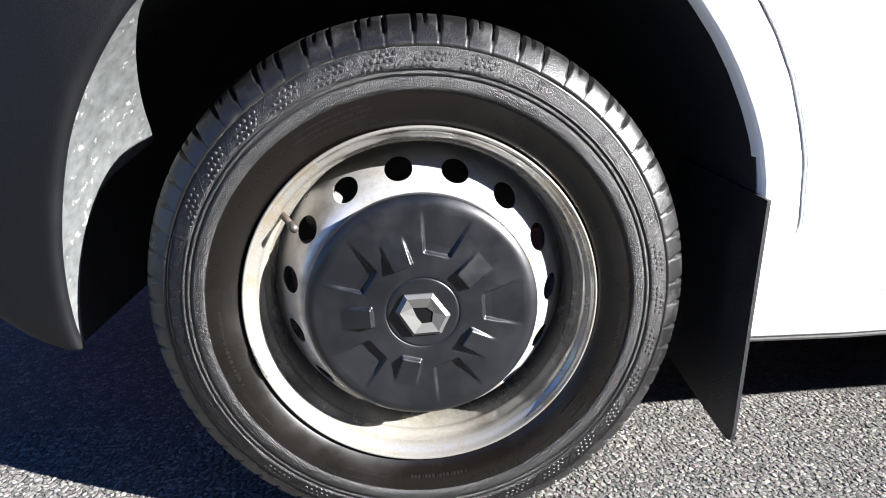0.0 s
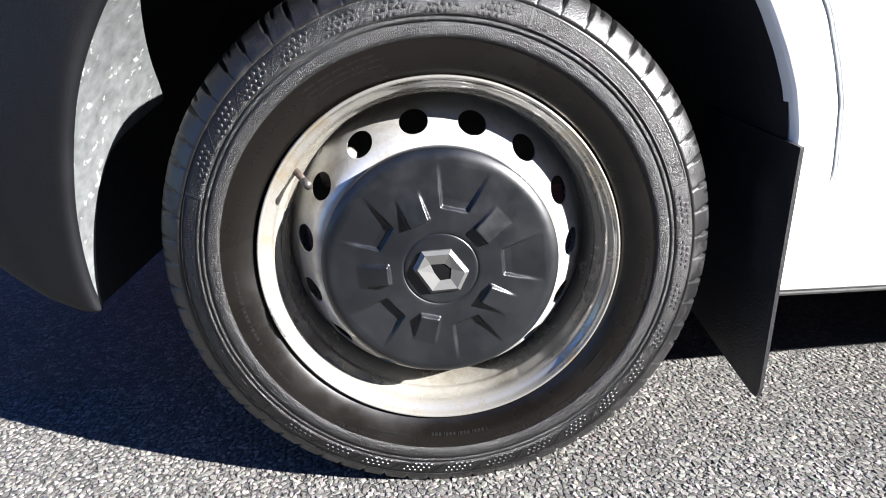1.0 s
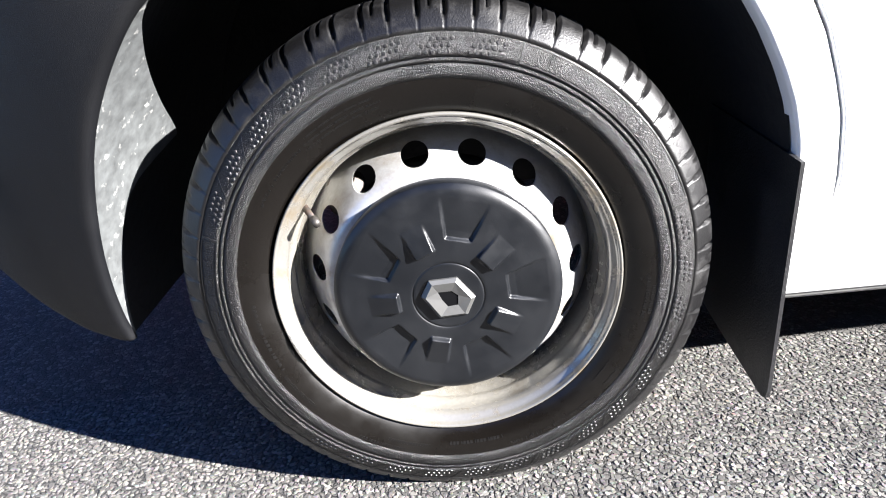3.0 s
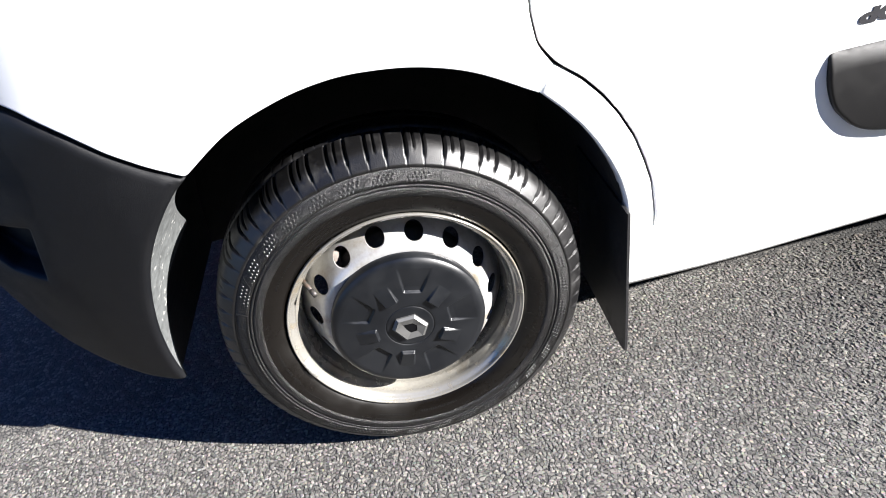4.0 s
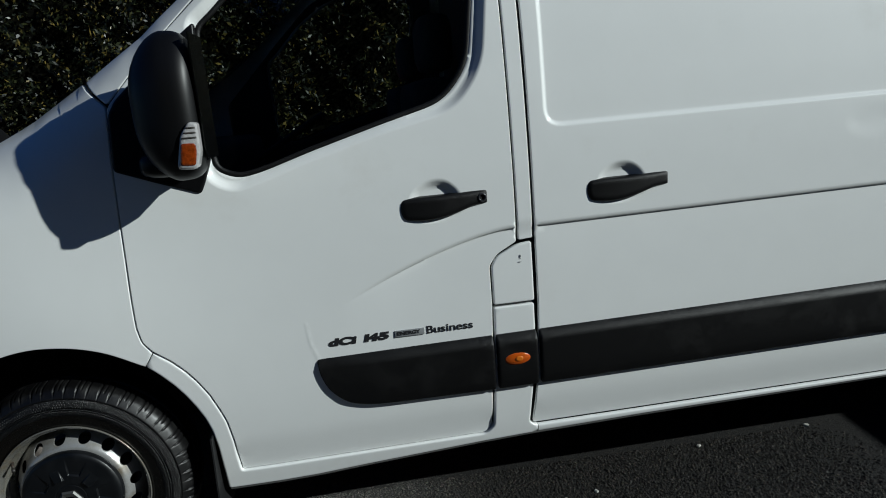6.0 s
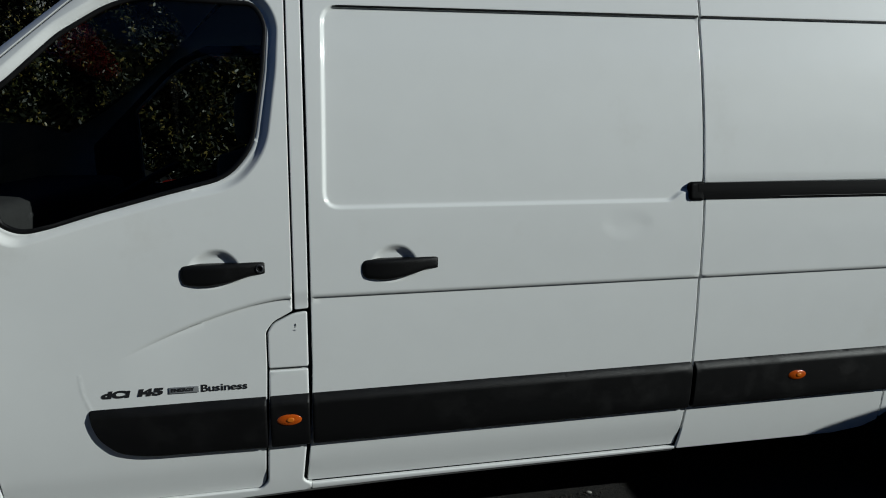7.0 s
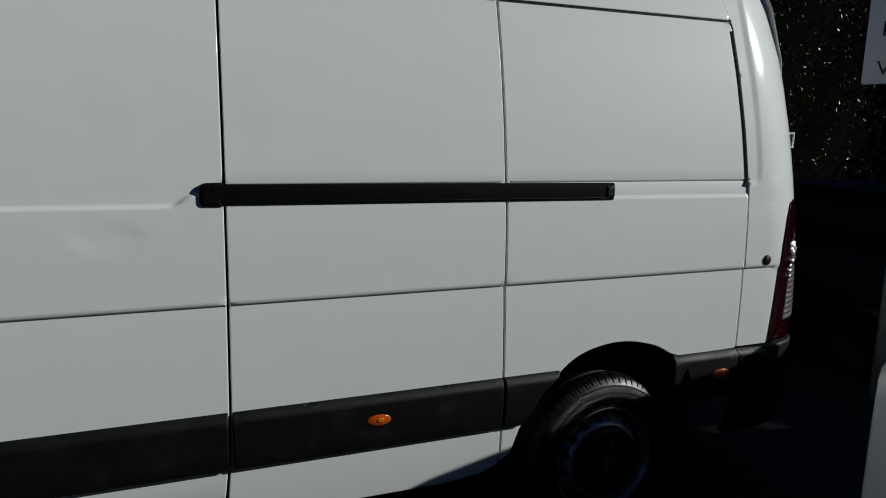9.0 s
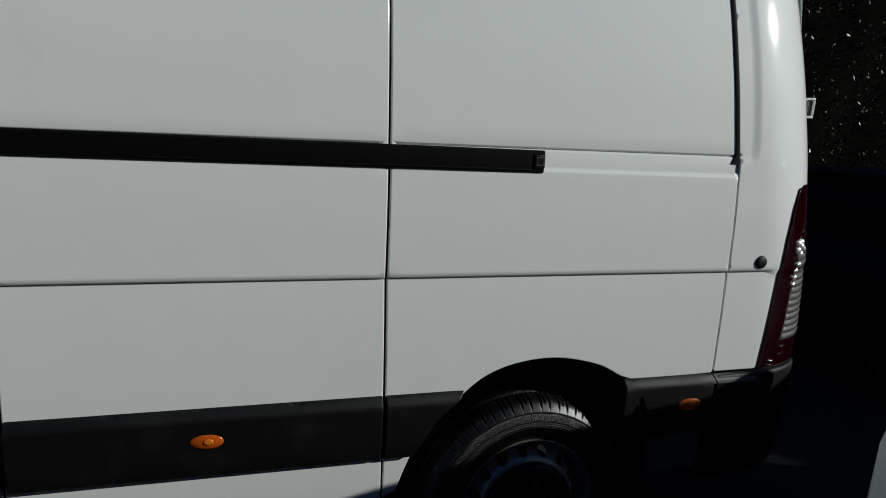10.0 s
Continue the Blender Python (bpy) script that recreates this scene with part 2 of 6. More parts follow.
M_CLEAR = mat("ribbed_clear_lens", (0.40, 0.39, 0.39), 0.15, coat=0.8, vary=0.2, scale=160, bump=0.001)
M_INSIDE = mat("dark_cabin_trim", (0.025, 0.025, 0.027), 0.8, vary=0.2)
M_INK = mat("badge_grey", (0.05, 0.05, 0.055), 0.35, metal=0.6, vary=0.1)
M_MARK = mat("faint_grey_print", (0.22, 0.22, 0.23), 0.5, vary=0.1)
M_LETTER = mat("raised_tyre_lettering", (0.0034, 0.0031, 0.0029), 0.42, spec=0.34, vary=0.25, scale=300)
M_LEDGE = mat("dusty_glare_plastic", (0.09, 0.09, 0.087), 0.6, vary=0.2, scale=70, bump=0.0006)
M_DIM = mat("panel_shade_and_rim_grey", (0.05, 0.052, 0.056), 0.6, vary=0.2, scale=90, bump=0.001)
M_SILL = mat("road_stained_grey_lip", (0.30, 0.30, 0.29), 0.7, vary=0.15, scale=60, dirt=(0.05, 0.05, 0.05), dirt_scale=40, dirt_at=(0.58, 0.72))
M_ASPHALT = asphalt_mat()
# leaf darks and the backing carry the shade inside the hedge
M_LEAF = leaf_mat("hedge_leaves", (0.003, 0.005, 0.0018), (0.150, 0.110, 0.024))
M_CORE = mat("hedge_core_shade", (0.006, 0.006, 0.0045), 1.0, spec=0.0, vary=0.3, scale=20)


# ---- small builders ----
def finish(bm, me, material, smooth=True):
    bmesh.ops.recalc_face_normals(bm, faces=bm.faces)
    for f in bm.faces:
        f.smooth = smooth
    bm.to_mesh(me)
    bm.free()
    me.materials.append(material)
    return me


def part(name, bm, material, parent=None, label="", smooth=True):
    ob = new(name, finish(bm, bpy.data.meshes.new(name), material, smooth))
    if parent is not None:
        ob.parent = parent
    if label:
        ob["label"] = label
    return ob


def thing(name, label, category, at=(0, 0, 0), group="", kind=""):
    ob = new(name)
    ob.empty_display_size = 0.2
    ob.location = at
    return tagged(ob, label, category, group, kind)


def box(bm, lo, hi, bevel=0.0, m=None):
    made = bmesh.ops.create_cube(bm, size=1.0)["verts"]
    for v in made:
        v.co = Vector([(lo[i] + hi[i]) / 2 + v.co[i] * (hi[i] - lo[i]) for i in range(3)])
    if bevel:
        edges = list({e for v in made for e in v.link_edges})
        made = bmesh.ops.bevel(bm, geom=edges, offset=bevel, segments=2, affect="EDGES", profile=0.6)["verts"]
    if m is not None:
        bmesh.ops.transform(bm, matrix=m, verts=list({v for v in made}))
    return bm


def tube(bm, a, b, r0, r1=None, n=12):
    r1 = r0 if r1 is None else r1
    a, b = Vector(a), Vector(b)
    q = (b - a).to_track_quat("Z", "Y").to_matrix()
    rings = []
    for p, r in ((a, r0), (b, r1)):
        rings.append([bm.verts.new(p + q @ Vector((r * math.cos(2 * math.pi * k / n), r * math.sin(2 * math.pi * k / n), 0))) for k in range(n)])
    for k in range(n):
        bm.faces.new((rings[0][k], rings[0][(k + 1) % n], rings[1][(k + 1) % n], rings[1][k]))
    bm.faces.new(rings[0][::-1])
    bm.faces.new(rings[1])
    return bm


def revolve(bm, profile, n=96, closed=False):
    """Turn (radius, y) pairs about the wheel's axis, which runs along y."""
    rings = []
    for k in range(n):
        a = 2 * math.pi * k / n
        rings.append([bm.verts.new((r * math.sin(a), y, r * math.cos(a))) for r, y in profile])
    for k in range(n):
        p, q = rings[k], rings[(k + 1) % n]
        for i in range(len(profile) - 1):
            bm.faces.new((p[i], p[i + 1], q[i + 1], q[i]))
    bmesh.ops.remove_doubles(bm, verts=bm.verts, dist=1e-6)
    return bm


def rounded_block(bm, c, h, p=4.0, n=24, m=14, taper=None):
    """A block with softly rounded faces."""
    rows = []
    for i in range(m + 1):
        v = -math.pi / 2 + math.pi * i / m
        row = []
        for k in range(n):
            u = 2 * math.pi * k / n
            d = Vector((math.cos(v) * math.cos(u), math.cos(v) * math.sin(u), math.sin(v)))
            q = (abs(d.x) ** p + abs(d.y) ** p + abs(d.z) ** p) ** (-1 / p)
            d *= q
            s = taper(d) if taper else (1, 1, 1)
            row.append(bm.verts.new((c[0] + h[0] * d.x * s[0], c[1] + h[1] * d.y * s[1], c[2] + h[2] * d.z * s[2])))
        rows.append(row)
    for a, b in zip(rows, rows[1:]):
        for k in range(n):
            bm.faces.new((a[k], a[(k + 1) % n], b[(k + 1) % n], b[k]))
    bmesh.ops.remove_doubles(bm, verts=bm.verts, dist=1e-5)
    return bm


# ---- outlines in the plane of the van's side ----
def fillet(points, r=0.02, n=5):
    """Round the corners of a closed outline; a point may carry its own radius."""
    out = []
    k = len(points)
    for i in range(k):
        p = np.array(points[i][:2], float)
        a, b = np.array(points[i - 1][:2], float), np.array(points[(i + 1) % k][:2], float)
        rr = points[i][2] if len(points[i]) > 2 else r
        la, lb = np.linalg.norm(a - p), np.linalg.norm(b - p)
        d = min(rr, 0.45 * la, 0.45 * lb)
        if d < 1e-4:
            out.append(p)
            continue
        s, e = p + (a - p) / la * d, p + (b - p) / lb * d
        for j in range(n + 1):
            t = j / n
            out.append((1 - t) ** 2 * s + 2 * t * (1 - t) * p + t * t * e)
    return np.array(out)


def resample(poly, step):
    out = []
    for i in range(len(poly)):
        a, b = poly[i], poly[(i + 1) % len(poly)]
        m = max(1, int(math.ceil(np.linalg.norm(b - a) / step)))
        for j in range(m):
            out.append(a + (b - a) * j / m)
    keep = [out[0]]
    for p in out[1:]:
        if np.linalg.norm(p - keep[-1]) > 0.0012:
            keep.append(p)
    return np.array(keep)


def sdist(P, poly):
    """Distance to a closed outline, positive inside."""
    a, b = poly, np.roll(poly, -1, 0)
    d = b - a
    best = np.full(len(P), 1e9)
    inside = np.zeros(len(P), bool)
    for i in range(len(a)):
        w = P - a[i]
        l2 = max(d[i] @ d[i], 1e-12)
        t = np.clip(w @ d[i] / l2, 0, 1)
        q = w - t[:, None] * d[i]
        best = np.minimum(best, np.einsum("ij,ij->i", q, q))
        if abs(d[i][1]) > 1e-12:
            c = (a[i][1] > P[:, 1]) != (b[i][1] > P[:, 1])
            xc = d[i][0] * (P[:, 1] - a[i][1]) / d[i][1] + a[i][0]
            inside ^= c & (P[:, 0] < xc)
    return np.where(inside, 1, -1) * np.sqrt(best)


def ring_points(poly, off, step):
    """Points at a distance inside (positive) or outside an outline."""
    p = resample(poly, step)
    t = np.roll(p, -1, 0) - np.roll(p, 1, 0)
    n = np.stack([-t[:, 1], t[:, 0]], 1)
    n /= np.maximum(np.linalg.norm(n, axis=1), 1e-9)[:, None]
    area = 0.5 * np.sum(p[:, 0] * np.roll(p[:, 1], -1) - np.roll(p[:, 0], -1) * p[:, 1])
    q = p + n * off * (1 if area > 0 else -1)
    return q[np.abs(sdist(q, p)) > 0.85 * abs(off)]


def smooth01(t):
    t = np.clip(t, 0, 1)
    return t * t * (3 - 2 * t)


# ---- the van's side as a surface y(x, z): z up, x to the tail, y into the van ----
SEC_Z = np.array([0.10, 0.20, 0.30, 0.40, 0.55, 0.70, 0.90, 1.02, 1.20, 1.40, 1.60, 1.80, 2.00, 2.15, 2.30, 2.42])
SEC_Y = np.array([0.110, 0.082, 0.055, 0.040, 0.026, 0.020, 0.017, 0.017, 0.021, 0.036, 0.062, 0.100, 0.150, 0.187, 0.226, 0.30])
TOP_X = np.array([-1.0, -0.85, -0.70, -0.545, -0.35, -0.125, 0.05, 0.205, 0.394, 0.527, 0.715, 0.85, 1.1, 1.5])
TOP_Z = np.array([0.90, 1.06, 1.155, 1.215, 1.28, 1.37, 1.455, 1.545, 1.665, 1.775, 1.94, 2.06, 2.32, 2.75])


def crease_z(x):
    return np.where(x > 1.40, 1.0085 + 0.0089 * (x - 1.477), 1.0078 - 0.445 * np.clip(1.40 - x, 0, None) ** 1.475)


def upper_z(x):
    return 1.966 + 0.019 * (x - 1.5)


def side_y(x, z):
    x, z = np.asarray(x, float), np.asarray(z, float)
    y = np.interp(z, SEC_Z, SEC_Y)
    y = 0.5 * y + 0.25 * (np.interp(z - 0.05, SEC_Z, SEC_Y) + np.interp(z + 0.05, SEC_Z, SEC_Y))
    y = y - 0.034 * np.exp(-((x + 0.02) / 0.42) ** 2) * np.exp(-((z - 0.82) / 0.30) ** 2)
    u = np.clip((np.interp(z, [0.25, 0.5, 0.82, 1.0, 1.4], [-0.275, -0.28, -0.313, -0.25, -0.11]) - x) / np.interp(z, [0.25, 0.55, 0.72, 0.85, 0.95, 1.1], [0.72, 0.71, 0.62, 0.570, 0.582, 0.605]), 0, 0.985)
    y = y + 0.8 * (1 - np.sqrt(1 - u * u))
    R = np.interp(x, [0.0, 0.45, 1.0], [0.26, 0.13, 0.12])
    w = np.clip((R - (np.interp(x, TOP_X, TOP_Z) - z)) / R, 0, 0.97)
    y = y + 0.9 * R * (1 - np.sqrt(1 - w * w))
    xe = np.interp(z, [0.3, 0.8, 1.0, 1.3, 1.9, 2.1, 2.3], [5.40, 5.395, 5.385, 5.35, 5.282, 5.235, 5.16])
    v = np.clip((x - (xe - 0.30)) / 0.30, 0, 0.985)
    y = y + 0.20 * (1 - np.sqrt(1 - v * v))
    # the fold along the side: the lower panel lies a little further in
    fade = smooth01((x - 0.85) / 0.3)
    d = crease_z(x) - z
    y = y + 0.0085 * fade * smooth01(d / 0.0048) * np.exp(-np.clip(d, 0, None) / 0.18)
    return y


def tucked_y(x, z):
    """The doors' surface, tucked in towards their lower edge."""
    return side_y(x, z) + 0.010 * smooth01((0.425 - np.asarray(z, float)) / 0.085)


def panel(name, outline, parent, material, holes=(), feats=(), step=0.045, r=0.006, flange=0.009, off=0.0, label="", surf=side_y, extra=(), corner=0.02, boundary=0.022, exact=False):
    """A pressed sheet over the side's surface: rounded edges turned in, pressings (outline, depth, width), holes through it."""
    poly = resample(fillet(outline, corner) if corner else np.array(outline, float), boundary)
    holes = [resample(h, boundary) for h in holes]
    lo, hi = poly.min(0), poly.max(0)
    gx, gz = np.meshgrid(np.arange(lo[0], hi[0] + step, step), np.arange(lo[1], hi[1] + step, step))
    loose = [np.stack([gx.ravel(), gz.ravel()], 1)]
    rings = [ring_points(poly, o, 0.022) for o in (r * 0.12, r * 0.45, r, r * 1.6)]
    for outl, depth, width in feats:
        for o in (-0.003, 0.001, width * 0.33, width * 0.66, width, width + 0.004):
            rings.append(ring_points(outl, o, 0.02))
    near = np.concatenate(rings)
    for line in extra:
        near = np.concatenate([near, np.array(line)])
    g = loose[0]
    g = g[sdist(g, poly) > step * 0.4]
    if extra:
        g = g[np.abs(g[:, 1] - crease_z(g[:, 0]) + 0.006) > 0.03]
    for outl, depth, width in feats:
        s = sdist(g, outl)
        g = g[(s < -0.012) | (s > width + 0.012)]
    pts = np.concatenate([near, g])
    s = sdist(pts, poly)
    pts = pts[s > r * 0.1]
    for h in holes:
        pts = pts[sdist(pts, h) < -0.002]
    pts = pts[np.unique((pts * 1500).astype(int), axis=0, return_index=True)[1]]
    allp = [poly] + holes
    edges, start = [], 0
    for p in allp:
        k = len(p)
        edges += [(start + i, start + (i + 1) % k) for i in range(k)]
        start += k
    P = np.concatenate(allp + [pts])
    vs, _, tris, _, _, _ = delaunay_2d_cdt([Vector(p) for p in P], edges, [], 0, 1e-5)
    V = np.array([[v.x, v.y] for v in vs])
    T = np.array([t[:3] for t in tris])
    C = V[T].mean(1)
    ok = sdist(C, poly) > 0
    for h in holes:
        ok &= sdist(C, h) < 0
    T = T[ok]
    y = surf(V[:, 0], V[:, 1]) + off
    d = np.clip(sdist(V, poly), 0, r)
    y = y + r - np.sqrt(np.clip(r * r - (r - d) ** 2, 0, None))
    for outl, depth, width in feats:
        y = y + depth * smooth01(sdist(V, outl) / width)
    bm = bmesh.new()
    used = sorted(set(T.ravel().tolist()))
    bv = {i: bm.verts.new((V[i, 0], y[i], V[i, 1])) for i in used}
    for t in T:
        try:
            bm.faces.new([bv[i] for i in t])
        except ValueError:
            pass
    rim = [e for e in bm.edges if len(e.link_faces) == 1]
    back = {}
    for e in rim:
        for v in e.verts:
            if v not in back:
                back[v] = bm.verts.new((v.co.x, v.co.y + flange, v.co.z))
    for e in rim:
        a, b = e.verts
        bm.faces.new((a, b, back[b], back[a]))
    ob = part(name, bm, material, parent, label)
    if exact:
        e = 0.0004
        gx = (surf(V[used, 0] + e, V[used, 1]) - surf(V[used, 0] - e, V[used, 1])) / (2 * e)
        gz = (surf(V[used, 0], V[used, 1] + e) - surf(V[used, 0], V[used, 1] - e)) / (2 * e)
        nv = np.stack([gx, -np.ones(len(used)), gz], 1)
        nv /= np.linalg.norm(nv, axis=1)[:, None]
        side = 1.0 if sum(p.normal.y for p in ob.data.polygons) < 0 else -1.0
        ns = [tuple(side * q) for q in nv] + [tuple(v.normal) for v in ob.data.vertices][len(used):]
        ob.data.normals_split_custom_set_from_vertices(ns)
    return ob


def grid_sheet(bm, rows):
    vs = [[bm.verts.new(p) for p in row] for row in rows]
    for a, b in zip(vs, vs[1:]):
        for i in range(len(a) - 1):
            bm.faces.new((a[i], a[i + 1], b[i + 1], b[i]))
    return bm


def words(name, text, size, material, parent, m, depth=0.0008, bend=None, label="", align="LEFT", bold=0.0):
    """Lettering as a mesh: flat in the side's plane by m, or bent round a circle (radius, angle of its middle, y, inward-reading)."""
    cu = bpy.data.curves.new(name, "FONT")
    cu.body, cu.size, cu.extrude, cu.align_x, cu.offset = text, size, depth, align, bold
    tmp = bpy.data.objects.new(name, cu)
    scene.collection.objects.link(tmp)
    me = bpy.data.meshes.new_from_object(tmp.evaluated_get(bpy.context.evaluated_depsgraph_get()))
    bpy.data.objects.remove(tmp)
    bpy.data.curves.remove(cu)
    if bend:
        radius, middle, y, flip = bend
        xs = [v.co.x for v in me.vertices]
        mid = (min(xs) + max(xs)) / 2 if xs else 0
        for v in me.vertices:
            s = -1 if flip else 1
            a = middle + s * (v.co.x - mid) / radius
            rr = radius + s * v.co.y
            v.co = Vector((rr * math.sin(a), y - v.co.z, rr * math.cos(a)))
    else:
        me.transform(m)
    me.materials.append(material)
    ob = new(name, me)
    ob.parent = parent
    if label:
        ob["label"] = label
    return ob


# ---- ground ----
bm = bmesh.new()
S = 400.0
SLOPE = -0.0127
vs = [bm.verts.new((x, y, SLOPE * x)) for x, y in ((-S, -S), (S, -S), (S, S), (-S, S))]
bm.faces.new(vs)
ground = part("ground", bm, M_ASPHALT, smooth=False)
tagged(ground, "grey worn asphalt of a car park, set with pale stone chips", "ground", kind="structure")

# ---- the van ----
van = thing("van", "white long panel van with black side strips parked on asphalt", "van")

def spline(pts, n=6):
    """A smooth curve through the points."""
    p = [np.array(q, float) for q in pts]
    p = [2 * p[0] - p[1]] + p + [2 * p[-1] - p[-2]]
    out = []
    for a, b, c, d in zip(p, p[1:], p[2:], p[3:]):
        for k in range(n):
            t = k / n
            out.append(tuple(0.5 * (2 * b + (c - a) * t + (2 * a - 5 * b + 4 * c - d) * t * t + (3 * b - a - 3 * c + d) * t ** 3)))
    return out + [tuple(p[-2])]


ARCH = [(-0.264, 0.719), (-0.183, 0.772), (-0.100, 0.803), (-0.030, 0.816), (0.032, 0.816), (0.108, 0.804), (0.188, 0.775), (0.279, 0.720)]
ARCH = spline(ARCH)
door_front = [(0.310, 0.761), (0.2855, 0.793), (0.278, 0.838), (0.279, 0.92), (0.2820, 1.02), (0.2855, 1.17), (0.289, 1.296), (0.298, 1.462)]
fender_top = [(0.205, 1.535), (0.05, 1.445), (-0.125, 1.362), (-0.26, 1.312)]
lamp_edge = [(-0.289, 1.214), (-0.302, 1.152), (-0.329, 1.120), (-0.404, 1.050), (-0.484, 0.975), (-0.560, 0.902)]
bumper_edge = [(-0.463, 0.860), (-0.402, 0.818), (-0.357, 0.779), (-0.310, 0.746)]
panel("front_wing", ARCH[:-1] + [(0.2805, 0.7195, 0.001), (0.3065, 0.7575, 0.002)] + [(p[0] - 0.0018, p[1]) for p in door_front[1:]] + fender_top + [(-0.275, 1.29)] + lamp_edge + bumper_edge, van, M_WHITE, corner=0.012, r=0.0022, flange=0.020)

# front door with its window
win = fillet([(0.552, 1.66, 0.03), (0.60, 1.70, 0.03), (0.743, 1.842), (0.882, 1.937, 0.08), (0.98, 1.972, 0.06), (1.328, 1.966, 0.05), (1.364, 1.90, 0.05), (1.352, 1.75, 0.03), (1.312, 1.50, 0.10), (1.230, 1.402, 0.10), (1.04, 1.352), (0.830, 1.293), (0.70, 1.252), (0.62, 1.235, 0.05), (0.552, 1.268, 0.05)], 0.03)
win_step = fillet([(0.53, 1.68, 0.03), (0.59, 1.728, 0.03), (0.730, 1.868), (0.875, 1.965, 0.08), (0.97, 2.0, 0.06), (1.350, 1.996, 0.05), (1.402, 1.91, 0.05), (1.392, 1.75, 0.03), (1.355, 1.49, 0.10), (1.262, 1.372, 0.10), (1.04, 1.324), (0.83, 1.265), (0.70, 1.224), (0.60, 1.195, 0.05), (0.525, 1.24, 0.05)], 0.03)
door_outline = [(0.492, 0.312, 0.006), (0.488, 0.37), (0.4865, 0.425), (0.4765, 0.50), (0.462, 0.546), (0.442, 0.599), (0.414, 0.650), (0.386, 0.690), (0.353, 0.7265), (0.3105, 0.7615, 0.010)] + [(p[0] + 0.0024, p[1]) for p in door_front[1:]] + [(0.42, 1.600), (0.60, 1.768), (0.80, 1.955, 0.05), (0.95, 2.028, 0.05), (1.10, 2.052), (1.395, 2.052, 0.04), (1.4185, 2.0), (1.4185, 1.10), (1.417, 0.962, 0.005), (1.352, 0.928, 0.03), (1.3285, 0.893), (1.3285, 0.772, 0.004), (1.324, 0.658), (1.315, 0.494), (1.308, 0.338, 0.02), (1.288, 0.3125), (0.613, 0.3105)]
pocket1 = fillet([(1.085, 1.095), (1.105, 1.150), (1.16, 1.182), (1.215, 1.178), (1.258, 1.135), (1.262, 1.075), (1.19, 1.046), (1.12, 1.052)], 0.04)
swage = fillet([(0.744, 0.790, 0.02), (0.748, 0.72, 0.02), (0.772, 0.645, 0.01), (0.79, 0.655), (0.768, 0.72), (0.761, 0.790, 0.01)], 0.004)
cr = np.linspace(0.86, 1.41, 60)
door = panel("front_door", door_outline, van, M_WHITE, holes=[win], feats=[(win_step, 0.020, 0.026), (pocket1, 0.018, 0.030), (swage, -0.0006, 0.010)], corner=0.01,
             extra=[np.stack([cr, crease_z(cr) - o], 1) for o in (-0.012, 0.0, 0.0024, 0.0048, 0.009, 0.03)], r=0.0022, surf=tucked_y)
panel("window_glass", ring_points(win, -0.006, 0.03), door, M_GLASS, off=0.026, corner=0, r=0.002, flange=0.003, label="dark tinted side window").visible_shadow = False
seal_out = ring_points(win, -0.002, 0.02)
panel("window_seal", seal_out, door, M_TRIM, holes=[ring_points(win, 0.013, 0.03)], off=0.018, corner=0, r=0.004, flange=0.01, label="black rubber window seal")

# body side: A pillar, cantrail, B pillar and sill
panel("pillar_and_cantrail", [(0.300, 1.468), (0.425, 1.606), (0.60, 1.776), (0.798, 1.963, 0.05), (0.95, 2.036, 0.05), (1.10, 2.060), (1.397, 2.060, 0.04), (1.4245, 2.0), (1.4245, 0.966, 0.006), (1.470, 0.969, 0.006), (1.472, 2.25), (1.08, 2.25), (0.85, 2.045), (0.715, 1.925), (0.527, 1.76), (0.394, 1.65), (0.22, 1.54)], van, M_WHITE, corner=0.01, r=0.0026)
sill = panel("sill", [(0.437, 0.246), (0.437, 0.31), (0.434, 0.41), (0.427, 0.472), (0.414, 0.520), (0.396, 0.562), (0.372, 0.607), (0.347, 0.645), (0.316, 0.683), (0.2825, 0.7185, 0.002), (0.3085, 0.7565, 0.003), (0.3500, 0.7225), (0.3825, 0.687), (0.4105, 0.648), (0.4385, 0.597), (0.4585, 0.544), (0.473, 0.498), (0.483, 0.424), (0.4845, 0.37), (0.489, 0.310), (0.613, 0.308), (1.29, 0.310, 0.02), (1.315, 0.338), (1.322, 0.494), (1.331, 0.655), (1.334, 0.757, 0.006), (1.464, 0.757, 0.006), (1.464, 0.655), (1.452, 0.475), (1.437, 0.332, 0.01), (1.452, 0.318), (1.466, 0.313, 0.001), (1.466, 0.2863, 0.001), (1.27, 0.279), (0.90, 0.259), (0.72, 0.247), (0.60, 0.244)], van, M_WHITE, corner=0.010, r=0.005, flange=0.020)
panel("fuel_flap", [(1.3345, 0.766), (1.3345, 0.891), (1.353, 0.922, 0.03), (1.418, 0.953, 0.02), (1.4655, 0.958), (1.4655, 0.766)], van, M_WHITE, corner=0.008, r=0.004)

def ellipse(cx, cz, rx, rz, n=40, tilt=0.0):
    a = np.linspace(0, 2 * math.pi, n, endpoint=False)
    c, s = math.cos(tilt), math.sin(tilt)
    ex, ez = rx * np.cos(a), rz * np.sin(a)
    return np.stack([cx + c * ex - s * ez, cz + s * ex + c * ez], 1)


